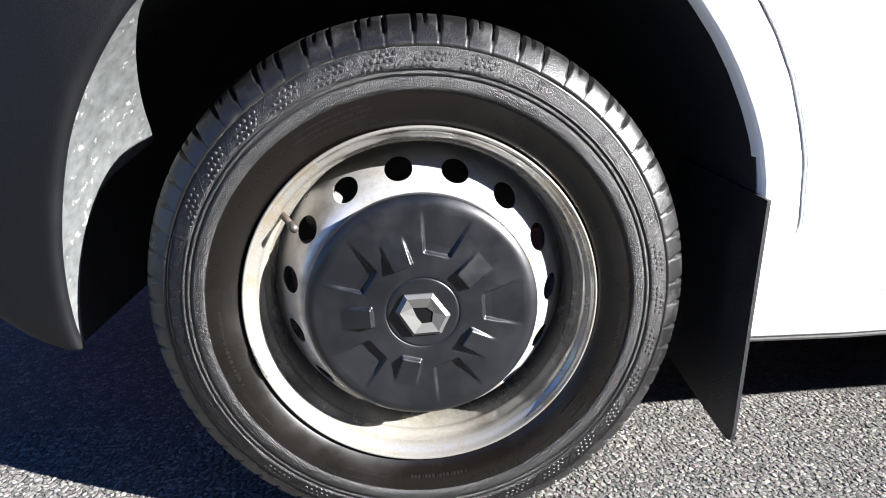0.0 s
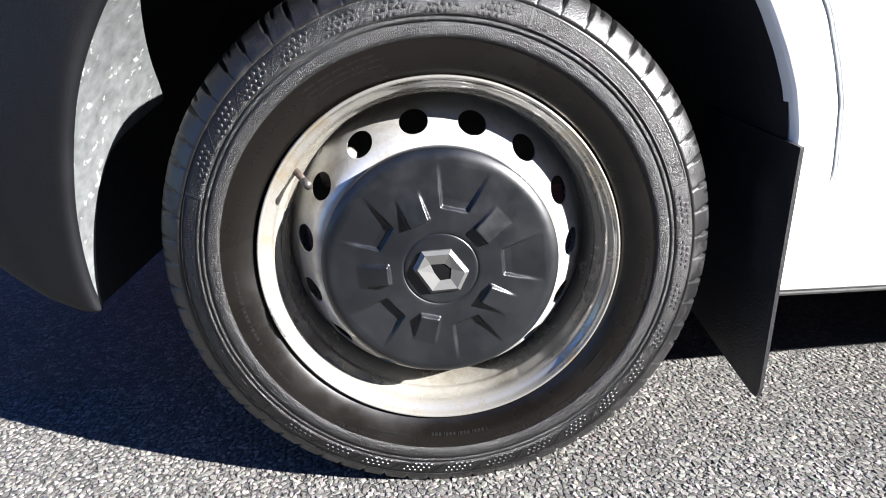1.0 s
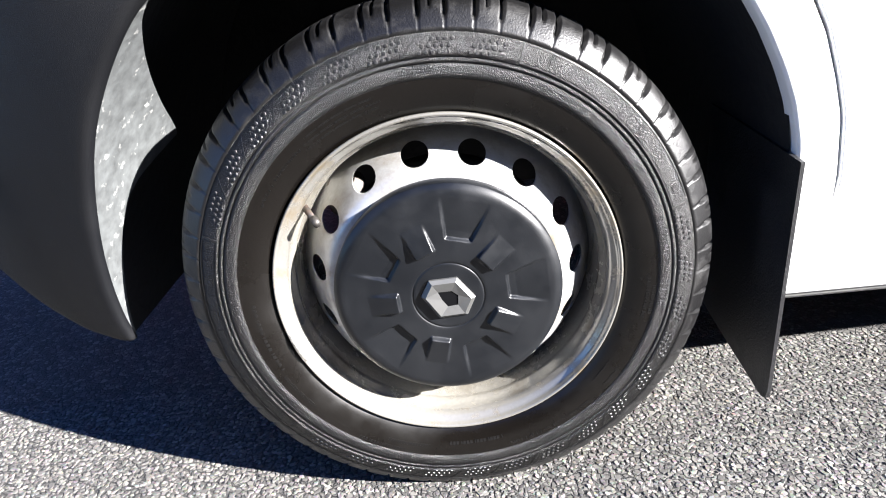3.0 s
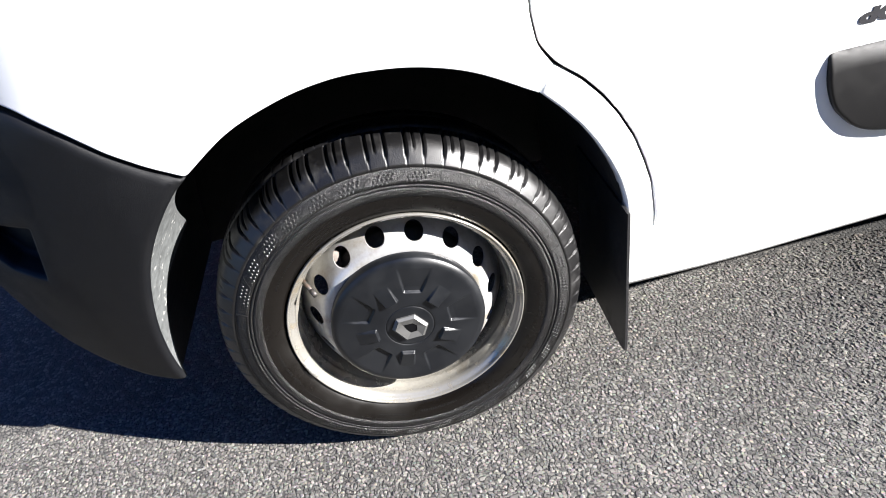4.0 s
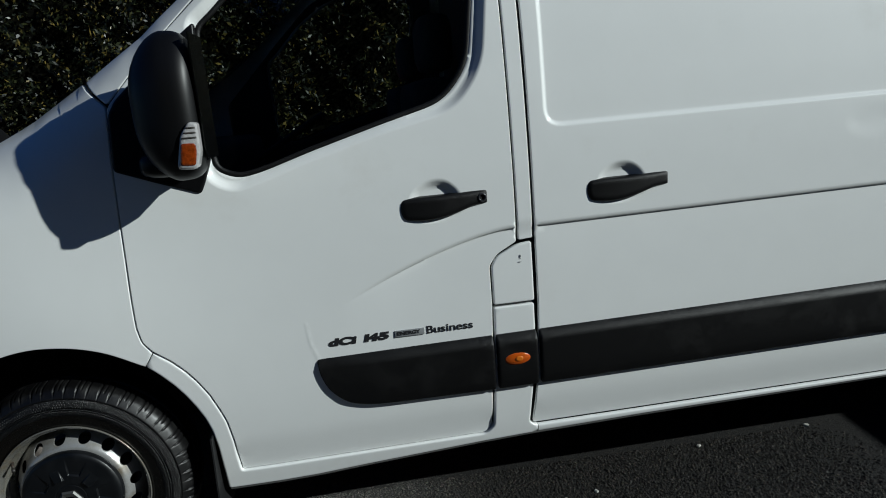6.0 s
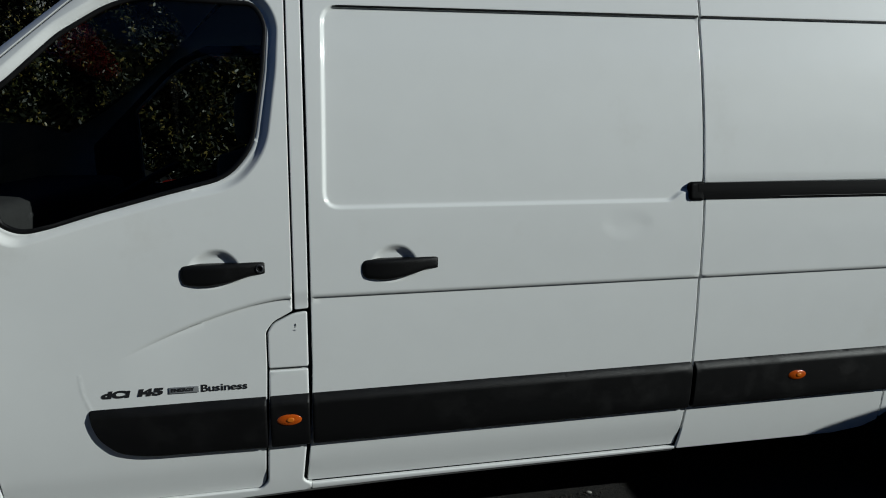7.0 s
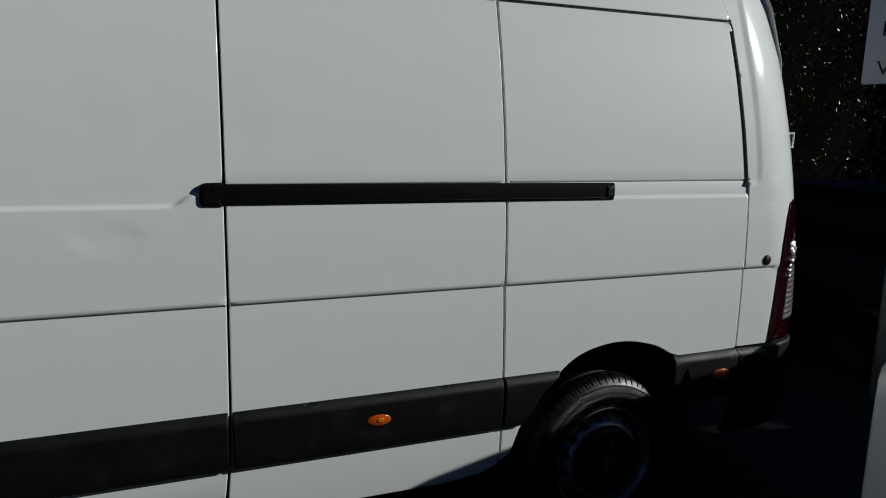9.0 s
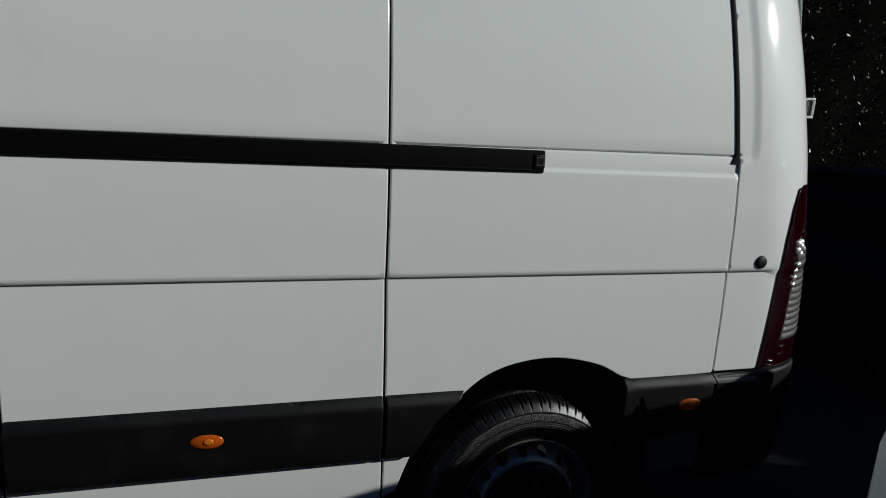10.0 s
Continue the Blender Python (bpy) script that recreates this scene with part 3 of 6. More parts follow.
# sliding door
recess_a = fillet([(1.525, 1.30, 0.06), (1.80, 1.302), (2.80, 1.308, 0.02), (2.845, 1.342, 0.02), (2.95, 1.344, 0.0), (2.95, upper_z(2.95), 0.0), (2.3, upper_z(2.3)), (1.535, upper_z(1.53), 0.06)], 0.01)
pocket2 = fillet([(1.670, 1.095), (1.69, 1.150), (1.74, 1.182), (1.80, 1.178), (1.842, 1.135), (1.846, 1.075), (1.775, 1.046), (1.70, 1.052)], 0.04)
slide_out = [(1.450, 0.322, 0.01), (1.464, 0.475), (1.4745, 0.66), (1.4775, 0.757), (1.480, 1.5), (1.480, 2.2), (2.925, 2.2), (2.930, 2.0), (2.9315, 1.0), (2.930, 0.68), (2.924, 0.5), (2.913, 0.38), (2.902, 0.318, 0.01)]
xs = np.linspace(1.47, 5.2, 170)


def crease_rows(a, b):
    x = xs[(xs > a) & (xs < b)]
    return [np.stack([x, crease_z(x) - o], 1) for o in (-0.012, 0.0, 0.0024, 0.0048, 0.009, 0.03)]


slide = panel("sliding_door", slide_out, van, M_WHITE, feats=[(recess_a, 0.010, 0.013), (pocket2, 0.018, 0.030), (ellipse(2.625, 1.228, 0.105, 0.062), 0.0022, 0.050)], extra=crease_rows(1.47, 2.94), corner=0.01, r=0.0026, surf=tucked_y)
# load-bay side: middle and rear panels with the rail's channel
recess_b = fillet([(2.80, 1.318, 0.0), (4.99, 1.330, 0.0), (4.985, 1.398), (4.96, 1.8), (4.95, upper_z(4.88), 0.0), (2.80, upper_z(2.8), 0.0)], 0.01)
channel = fillet([(2.80, 1.368, 0.0), (4.99, 1.3910, 0.0), (4.99, 1.3990, 0.0), (2.80, 1.376, 0.0)], 0.0)
middle = panel("middle_side_panel", [(2.911, 0.300), (2.922, 0.38), (2.931, 0.5), (2.937, 0.68), (2.9385, 1.0), (2.937, 2.0), (2.932, 2.25), (3.80, 2.25), (3.8465, 2.0), (3.8505, 1.4), (3.8525, 1.02), (3.862, 0.68), (3.866, 0.5), (3.872, 0.345), (3.80, 0.315), (3.66, 0.297)], van, M_WHITE, feats=[(recess_b, 0.0075, 0.010), (channel, 0.007, 0.0035)], extra=crease_rows(2.93, 3.86), corner=0.008, r=0.0026)
REAR_ARCH = [(3.915, 0.38), (3.956, 0.50), (4.022, 0.602), (4.075, 0.657), (4.158, 0.728), (4.26, 0.766), (4.388, 0.776), (4.524, 0.748), (4.61, 0.705)]
REAR_ARCH = spline(REAR_ARCH)
quarter = panel("rear_quarter_panel", [(3.877, 0.355)] + REAR_ARCH + [(4.66, 0.69), (4.945, 0.699), (4.9445, 1.04), (4.9425, 1.36), (4.897, 2.0), (4.80, 2.25), (3.8075, 2.25), (3.8535, 2.0), (3.8577, 1.4), (3.8597, 1.02), (3.8692, 0.68), (3.8725, 0.5)], van, M_WHITE, feats=[(recess_b, 0.0075, 0.010), (channel, 0.007, 0.0035)], extra=crease_rows(3.85, 4.95), corner=0.008, r=0.0026)
tail_edge = [(5.113, 0.705), (5.136, 0.95), (5.158, 1.14), (5.177, 1.235), (5.203, 1.30)]
scoop = fillet([(4.90, 1.36, 0.0), (5.015, 1.375, 0.05), (5.020, 1.45), (5.005, 1.7), (4.96, 2.15, 0.0), (4.80, 2.15, 0.0)], 0.03)
corner_post = panel("rear_corner_panel", [(4.9490, 0.703), (4.9490, 1.04), (4.9465, 1.36), (4.9005, 2.0), (4.8040, 2.25), (5.138, 2.25), (5.214, 2.08), (5.274, 1.85), (5.325, 1.5), (5.338, 1.315)] + tail_edge[::-1], van, M_WHITE, feats=[(scoop, 0.0045, 0.030)], extra=crease_rows(4.94, 5.10), corner=0.008, r=0.0026, step=0.03)

# black sheet behind the gaps
panel("inner_body", [(0.45, 0.31), (0.455, 0.47), (0.40, 0.62), (0.30, 0.76), (0.19, 0.80), (0.05, 0.84), (-0.13, 0.82), (-0.30, 0.74), (-0.40, 0.86), (-0.36, 1.10), (-0.26, 1.26), (0.05, 1.40), (0.25, 1.51), (0.42, 1.58), (0.50, 1.64), (0.50, 1.18), (0.70, 1.20), (1.25, 1.34), (1.40, 1.50), (1.42, 1.9), (1.42, 2.02), (1.2, 2.1), (1.3, 2.24), (4.8, 2.24), (4.9, 2.0), (4.98, 1.4), (4.98, 0.72), (4.62, 0.72), (4.52, 0.765), (4.39, 0.79), (4.25, 0.78), (4.14, 0.74), (4.0, 0.61), (3.93, 0.5), (3.86, 0.34), (3.6, 0.32), (2.9, 0.30), (0.7, 0.285)], van, M_BLACK, off=0.030, corner=0, r=0.003, flange=0.03, step=0.06)
# front bumper, its dusty return into the arch, fog lamp recess
BUMP_REAR = [(-0.265, 0.715), (-0.294, 0.692), (-0.328, 0.655), (-0.362, 0.610), (-0.391, 0.562), (-0.418, 0.500), (-0.440, 0.430), (-0.452, 0.370), (-0.458, 0.310), (-0.456, 0.266)]
BUMP_REAR = spline(BUMP_REAR, 4)
fog = fillet([(-0.715, 0.658), (-0.555, 0.660), (-0.588, 0.548), (-0.655, 0.562), (-0.715, 0.600)], 0.006)
bumper = panel("front_bumper", BUMP_REAR + [(-0.475, 0.262), (-0.53, 0.277), (-0.60, 0.316), (-0.67, 0.366), (-0.73, 0.428), (-0.79, 0.500), (-0.845, 0.575), (-0.858, 0.62), (-0.858, 0.80), (-0.752, 0.80), (-0.718, 0.756), (-0.652, 0.810), (-0.566, 0.892), (-0.466, 0.853), (-0.405, 0.812), (-0.359, 0.773), (-0.312, 0.740)], van, M_BUMPER, feats=[(fog, 0.060, 0.010)], corner=0.012, r=0.012, flange=0.003, off=-0.003, label="dark grey textured plastic front bumper", step=0.03)
bm = bmesh.new()
rows = []
zs = np.linspace(0.712, 0.268, 60)
ox = np.interp(zs[::-1], [p[1] for p in BUMP_REAR][::-1], [p[0] for p in BUMP_REAR][::-1])[::-1]
reach = np.interp(zs[::-1], [0.27, 0.31, 0.37, 0.43, 0.47, 0.49, 0.51, 0.525, 0.55, 0.61, 0.65, 0.69, 0.712], [0.02, 0.08, 0.16, 0.25, 0.36, 0.49, 0.76, 0.98, 0.87, 0.54, 0.32, 0.11, 0.02])[::-1]
for z, a, w in zip(zs, ox, reach):
    y0 = float(side_y(a, z)) + 0.0085
    rows.append([(a - 0.001 + 0.034 * w * t ** 1.2, y0 + 0.2 * w * t, z) for t in np.linspace(0, 1, 9)])
grid_sheet(bm, rows)
part("bumper_return", bm, M_DUST, bumper, "dusty grey flange of the bumper")
bm = bmesh.new()
rows = []
for z in np.linspace(0.60, 0.80, 4):
    y0 = float(side_y(-0.855, z))
    rows.append([(-0.858 - 0.05 * math.sin(math.pi * t), y0 + (2.07 - 2 * y0) * t, z) for t in np.linspace(0, 1, 11)])
grid_sheet(bm, rows)
part("bumper_front", bm, M_BUMPER, bumper)
bm = bmesh.new()
rows = []
for z in np.linspace(0.80, 1.05, 5):
    y0 = float(side_y(-0.85, z))
    rows.append([(-0.85 - 0.04 * math.sin(math.pi * t) + 0.12 * (z - 0.8), y0 + (2.07 - 2 * y0) * t, z) for t in np.linspace(0, 1, 9)])
grid_sheet(bm, rows)
part("grille", bm, M_TRIM, van)

# narrow sill under the sliding door
bm = bmesh.new()
rows = []
for x in np.linspace(1.4665, 2.905, 90):
    z1 = float(np.interp(x, [1.46, 2.0, 2.905], [0.313, 0.312, 0.310]))
    z0 = float(np.interp(x, [1.455, 1.84, 2.905], [0.286, 0.293, 0.298]))
    row = []
    for k in np.linspace(-0.2, 1, 11):
        z = z1 + (z0 - z1) * max(k, 0)
        e = min(1.0, (1 - max(k, 0)) / 0.4)
        row.append((x, float(side_y(x, z)) + (0.018 if k < -0.1 else 0.002 * max(0, 0.2 - k) / 0.2) + 0.005 * (1 - math.sqrt(1 - (1 - e) ** 2)), z))
    rows.append(row)
grid_sheet(bm, rows)
part("narrow_sill", bm, M_WHITE, sill)

# turned-under lip of the sill
bm = bmesh.new()
rows = []
for x in np.linspace(0.441, 2.90, 60):
    z0 = float(np.interp(x, [0.437, 0.60, 0.72, 0.90, 1.27, 1.455, 1.84, 2.905], [0.246, 0.244, 0.247, 0.259, 0.279, 0.286, 0.293, 0.298])) + 0.002
    y0 = float(side_y(x, z0)) + 0.0035
    rows.append([(x, y0, z0), (x, y0 + 0.004, z0 - 0.008), (x, y0 + 0.010, z0 - 0.014), (x, y0 + 0.03, z0 - 0.015)])
grid_sheet(bm, rows)
part("sill_lip", bm, M_SILL, sill, "dull grey road-stained lip under the sill")

# arch liners, wheel houses
def liner(name, path, depth, parent, y0=0.035):
    bm = bmesh.new()
    start = [max(y0, float(side_y(x, z)) + 0.014) for x, z in path]
    grid_sheet(bm, [[(x, s + (depth - s) * t, z) for t in np.linspace(0, 1, 6)] for (x, z), s in zip(path, start)])
    vs = [bm.verts.new((x, depth, z)) for x, z in path]
    bm.faces.new(vs)
    return part(name, bm, M_LINER, parent)


def smooth_path(pts, n=40):
    p = np.array(pts, float)
    t = np.linspace(0, 1, len(p))
    u = np.linspace(0, 1, n)
    q = np.stack([np.interp(u, t, p[:, 0]), np.interp(u, t, p[:, 1])], 1)
    for _ in range(3):
        q[1:-1] = 0.25 * q[:-2] + 0.5 * q[1:-1] + 0.25 * q[2:]
    return [tuple(a) for a in q]


front_path = smooth_path([(-0.475, 0.26), (-0.452, 0.45), (-0.395, 0.62), (-0.31, 0.745), (-0.13, 0.815), (0.035, 0.833), (0.20, 0.790), (0.31, 0.722), (0.392, 0.60), (0.430, 0.47), (0.434, 0.27)])
liner("arch_liner", front_path, 0.62, van, 0.020)
rear_path = smooth_path([(3.88, 0.28), (3.95, 0.49), (4.03, 0.61), (4.15, 0.73), (4.27, 0.775), (4.39, 0.787), (4.53, 0.755), (4.63, 0.70), (4.71, 0.58), (4.74, 0.44), (4.75, 0.26)])
liner("arch_liner", rear_path, 0.62, van, 0.03)
# mud flap behind the front wheel
bm = bmesh.new()
flap_out = [(0.008, 0.456), (0.009, 0.30), (0.009, 0.135), (0.013, 0.122), (0.024, 0.118), (0.036, 0.119), (0.11, 0.128), (0.20, 0.140), (0.27, 0.15), (0.275, 0.47)]
fr = [bm.verts.new((0.421 - 0.03 * (0.455 - z), y, z)) for y, z in flap_out]
bk = [bm.verts.new((0.426 - 0.03 * (0.455 - z), y, z)) for y, z in flap_out]
bm.faces.new(fr)
bm.faces.new(bk[::-1])
for i in range(len(fr)):
    j = (i + 1) % len(fr)
    bm.faces.new((fr[i], bk[i], bk[j], fr[j]))
part("mud_flap", bm, M_FLAP, van, "black rubber mud flap", smooth=False)

# black side strips with their lamps
def strip_top(x):
    return 0.668 + 0.0085 * (x - 1.3)


def strip_low(x):
    return 0.483 + 0.0058 * (x - 1.3)


def strip(a, b, parent, front=False, tail=None):
    if front:
        out = [(a, strip_top(a) + 0.002, 0.012), (b, strip_top(b)), (b, strip_low(b)), (0.925, 0.490, 0.05), (0.848, 0.507, 0.06), (0.795, 0.560, 0.06), (0.775, 0.61, 0.03)]
    else:
        out = [(a, strip_top(a)), (b, strip_top(b))] + (tail or [(b, strip_low(b))]) + [(a, strip_low(a))]
    def crowned(px, pz):
        top = 1 - np.clip((strip_top(px) - pz) / 0.030, 0, 1)
        low = 1 - np.clip((pz - strip_low(px)) / 0.05, 0, 1)
        proud = 0.009 + 0.012 * smooth01((px - 0.77) / 0.25)
        return side_y(px, pz) - proud + (proud + 0.001) * top ** 1.6 + 0.005 * low ** 2
    return panel("side_strip", out, parent, M_TRIM, surf=crowned, off=-0.002, r=0.004, flange=0.03, corner=0.006, step=0.010, feats=[(resample(fillet(out, 0.006), 0.02), 0.0, 0.030)], label="textured black plastic side strip")


strip(0.769, 1.3225, door, True)
strip(1.3335, 1.465, sill)
strip(1.4755, 2.926, slide)
strip(2.9395, 3.861, middle)
strip(3.869, 4.10, quarter, tail=[(4.088, 0.672), (4.020, 0.61), (3.960, 0.51), (3.955, strip_low(3.95))])
strip(4.62, 4.944, quarter, tail=[(4.944, 0.50), (4.735, 0.492), (4.72, 0.56), (4.68, 0.64)])


# ledges over the rear strip; the bevel's sun glare is put into their paler grey
for a, b, over in ((4.640, 4.9445, quarter), (4.950, 5.100, van)):
    bm = bmesh.new()
    rows = []
    for x in np.linspace(a, b, 14):
        zt = 0.6895 + 0.013 * (x - 4.64)
        rows.append([(x + k * 0.5, float(side_y(x, zt)) + d, zt - k) for k, d in ((0.0, 0.004), (0.001, -0.004), (0.013, -0.013), (0.024, -0.0175), (0.027, -0.016))])
    grid_sheet(bm, rows)
    part("strip_ledge", bm, M_LEDGE, over, "dusty grey ledge of the strip, paler for sun glare")


def side_lamp(x, z, parent, off):
    def dome(px, pz):
        d = ((px - x) / 0.044) ** 2 + ((pz - z) / 0.022) ** 2
        return side_y(px, pz) - 0.010 * np.sqrt(np.clip(1 - d, 0, 1))
    base = panel("side_marker", ellipse(x, z, 0.044, 0.022), parent, M_AMBER, off=off, corner=0, r=0.003, flange=0.02, step=0.008, surf=dome, boundary=0.008, label="small oval amber marker lamp")
    panel("marker_bulb", ellipse(x + 0.004, z + 0.002, 0.013, 0.009, 18), base, M_BULB, surf=dome, off=off - 0.002, corner=0, r=0.003, flange=0.006, step=0.005, boundary=0.004)
    panel("marker_rim", ellipse(x, z, 0.047, 0.0245), base, M_TRIM, holes=[ellipse(x, z, 0.0432, 0.0212)], off=off - 0.001, corner=0, r=0.002, flange=0.012, step=0.012, boundary=0.006)
    return base


side_lamp(1.396, 0.585, van, -0.020)
side_lamp(3.400, 0.600, van, -0.020)
side_lamp(4.862, 0.604, van, -0.020)

# door handles
def handle(x, parent, lock):
    out = [(x + 0.000, 1.094, 0.03), (x + 0.008, 1.128, 0.03), (x + 0.06, 1.131), (x + 0.14, 1.131), (x + 0.272, 1.135, 0.008), (x + 0.272, 1.092, 0.008), (x + 0.225, 1.089), (x + 0.155, 1.068, 0.03), (x + 0.085, 1.057, 0.03), (x + 0.014, 1.064, 0.03)]

    def bar(px, pz):
        t = (px - x) / 0.27
        return side_y(px, pz) - 0.003 - 0.013 * np.sin(np.clip(t, 0, 1) * math.pi) ** 0.7
    h = panel("door_handle", out, parent, M_TRIM, surf=bar, corner=0.01, r=0.012, flange=0.022, step=0.02, boundary=0.012, label="black pull handle")
    bm = bmesh.new()
    box(bm, (x + 0.010, float(side_y(x, 1.09)) + 0.001, 1.074), (x + 0.045, float(side_y(x, 1.09)) + 0.025, 1.118), 0.006)
    part("handle_mount", bm, M_TRIM, parent)
    bm = bmesh.new()
    box(bm, (x + 0.230, float(side_y(x, 1.09)) + 0.001, 1.098), (x + 0.264, float(side_y(x, 1.09)) + 0.02, 1.126), 0.006)
    part("handle_mount", bm, M_TRIM, parent)
    if lock:
        bm = bmesh.new()
        y = float(side_y(x, 1.11)) - 0.0115
        revolve(bm, [(0.0, 0.004), (0.0075, 0.004), (0.0085, -0.0035), (0.0110, -0.0045), (0.0140, -0.001), (0.0140, 0.006)], 24)
        bmesh.ops.translate(bm, verts=bm.verts, vec=(x + 0.252, y + 0.003, 1.113))
        part("lock_barrel", bm, M_INK, parent)


handle(1.066, door, True)
handle(1.645, slide, False)

# sliding door's rail
bm = bmesh.new()
rows = []
for x in np.linspace(2.90, 4.288, 40):
    zc = 1.346 + 0.0052 * (x - 2.87)
    y = float(side_y(x, zc))
    prof = [(0.012, 0.031), (-0.004, 0.031), (-0.009, 0.027), (-0.010, 0.010), (-0.0102, 0.0), (-0.010, -0.010), (-0.009, -0.027), (-0.004, -0.031), (0.012, -0.031)]
    rows.append([(x, y + a, zc + b) for a, b in prof])
grid_sheet(bm, rows)
bm.faces.new([bm.verts.new(p) for p in rows[-1]])
rail = part("door_rail", bm, M_RAIL, van, "black sliding-door rail", smooth=False)
bm = bmesh.new()
box(bm, (4.255, float(side_y(4.27, 1.35)) - 0.013, 1.334), (4.289, float(side_y(4.27, 1.35)) + 0.01, 1.374), 0.004)
stop = part("rail_stop", bm, M_MIRROR, rail)
bm = bmesh.new()
yr = float(side_y(4.27, 1.35)) - 0.0145
for a, b in (((4.262, 1.343), (4.284, 1.3455)), ((4.262, 1.3635), (4.284, 1.366)), ((4.262, 1.3455), (4.2642, 1.3635)), ((4.2818, 1.3455), (4.284, 1.3635))):
    box(bm, (a[0], yr, a[1]), (b[0], yr + 0.003, b[1]), 0.0006)
part("stop_rim", bm, M_DIM, stop, "raised dark grey rim", smooth=False)
bm = bmesh.new()
rows = []
for x in np.linspace(3.25, 4.25, 24):
    z = 1.324 + 0.0052 * (x - 2.87)
    y = float(side_y(x, z))
    rows.append([(x, y - 0.0094, z + 0.0016), (x, y - 0.0122, z + 0.0004), (x, y - 0.0094, z - 0.0016)])
grid_sheet(bm, rows)
part("rail_bead", bm, M_MIRROR, rail)
panel("rail_cap", [(2.866, 1.312, 0.02), (2.930, 1.312, 0.005), (2.930, 1.382, 0.005), (2.866, 1.380, 0.02)], slide, M_RAIL, off=-0.010, corner=0.02, r=0.01, flange=0.03, step=0.02, label="black end cap of the rail")

# black strips painting the shadow line along the upper edge of the side's recess
for a, b, over in ((1.575, 2.927, slide), (2.942, 3.844, middle), (3.856, 4.893, quarter)):
    bm = bmesh.new()
    rows = []
    for x in np.linspace(a, b, 24):
        z1 = float(upper_z(x)) - 0.0005
        rows.append([(x, float(side_y(x, z1 - h)) + d, z1 - h) for h, d in ((0.0, 0.006), (0.0005, 0.0005), (0.007, 0.0012), (0.0075, 0.012))])
    grid_sheet(bm, rows)
    part("shadow_line", bm, M_RAIL, over, "black strip standing in for a shadow line", smooth=False)

# black strip in place of the shade at the recess's rear edge and gap
bm = bmesh.new()
rows = []
for z in np.linspace(1.372, 1.985, 24):
    xr = float(np.interp(z, [1.36, 2.0], [4.9445, 4.8985]))
    w = 0.010 + 0.016 * max(0.0, (1.40 - z) / 0.028)
    rows.append([(xr - x, float(side_y(xr, z)) + d, z) for x, d in ((w, 0.010), (w, 0.0045), (w * 0.4, 0.0030), (-0.0015, 0.0030), (-0.0015, 0.012))])
grid_sheet(bm, rows)
part("shadow_line", bm, M_RAIL, quarter, "black strip standing in for a shadow line", smooth=False)

# badges
def text_width(text, size, bold):
    cu = bpy.data.curves.new("letter", "FONT")
    cu.body, cu.size, cu.offset = text, size, bold
    tmp = bpy.data.objects.new("letter", cu)
    scene.collection.objects.link(tmp)
    bpy.context.view_layer.update()
    wide = tmp.dimensions.x
    bpy.data.objects.remove(tmp)
    bpy.data.curves.remove(cu)
    return wide


def side_text(text, x, z, size, stretch, shear=0.0, material=M_INK, parent=door, name="letter", bold=0.0009, proud=0.0035):
    """Raised letters along the side, each a part of its own."""
    for k, ch in enumerate(text):
        if ch == " ":
            continue
        xx = x + stretch * (text_width(text[:k + 1], size, bold) - text_width(ch, size, bold))
        m = Matrix.Translation((xx, float(side_y(xx, z)) - proud, z)) @ Matrix(((stretch, shear, 0, 0), (0, 0, -1, 0), (0, 1, 0, 0), (0, 0, 0, 1)))
        words(name, ch, size, material, parent, m, depth=0.0015, bold=bold)


side_text("dCi", 0.811, 0.7025, 0.031, 1.85, 0.25, bold=0.0019, proud=0.0002)
side_text("145", 0.911, 0.7025, 0.031, 2.02, 0.25, bold=0.0019, proud=0.0002)
bm = bmesh.new()
y = float(side_y(1.06, 0.71)) - 0.0025
box(bm, (1.016, y - 0.0015, 0.7025), (1.108, y + 0.003, 0.7235), 0.001)
part("badge_plate", bm, mat("badge_plate_grey", (0.30, 0.31, 0.32), 0.35, metal=0.3), door, "grey badge plate")
side_text("ENERGY", 1.022, 0.709, 0.0155, 1.28, 0.0, material=M_INK, bold=0.0006)
side_text("Business", 1.113, 0.7020, 0.0345, 1.29, 0.0, bold=0.0005, proud=0.0002)
side_text("!", 1.4255, 0.907, 0.018, 1.0, material=M_MARK, parent=van, name="flap_mark", bold=0.0, proud=0.0012)
side_text("_", 1.421, 0.899, 0.018, 1.0, material=M_MARK, parent=van, name="flap_mark", bold=0.0, proud=0.0012)

# round plug near the tail
bm = bmesh.new()
revolve(bm, [(0.0, -0.007), (0.015, -0.007), (0.020, -0.004), (0.0225, 0.004)], 24)
bmesh.ops.translate(bm, verts=bm.verts, vec=(5.066, float(side_y(5.066, 1.067)), 1.067))
part("rubber_plug", bm, M_TRIM, corner_post)

# tail lamp
lamp_out = [(5.116, 0.700), (5.139, 0.95), (5.161, 1.138), (5.180, 1.233), (5.205, 1.297), (5.24, 1.315), (5.30, 1.315), (5.346, 1.30), (5.366, 1.12), (5.378, 1.0), (5.388, 0.705)]
tail = panel("tail_lamp", lamp_out, van, M_RED, corner=0.01, r=0.01, off=-0.004, flange=0.03, step=0.02, label="red tail lamp with a clear ribbed section")
panel("reversing_lens", [(5.200, 0.795), (5.383, 0.795), (5.368, 1.098), (5.243, 1.098), (5.218, 0.95)], tail, M_DARKMETAL, corner=0.01, r=0.004, off=-0.0052, flange=0.02, step=0.015, label="clear ribbed lens")
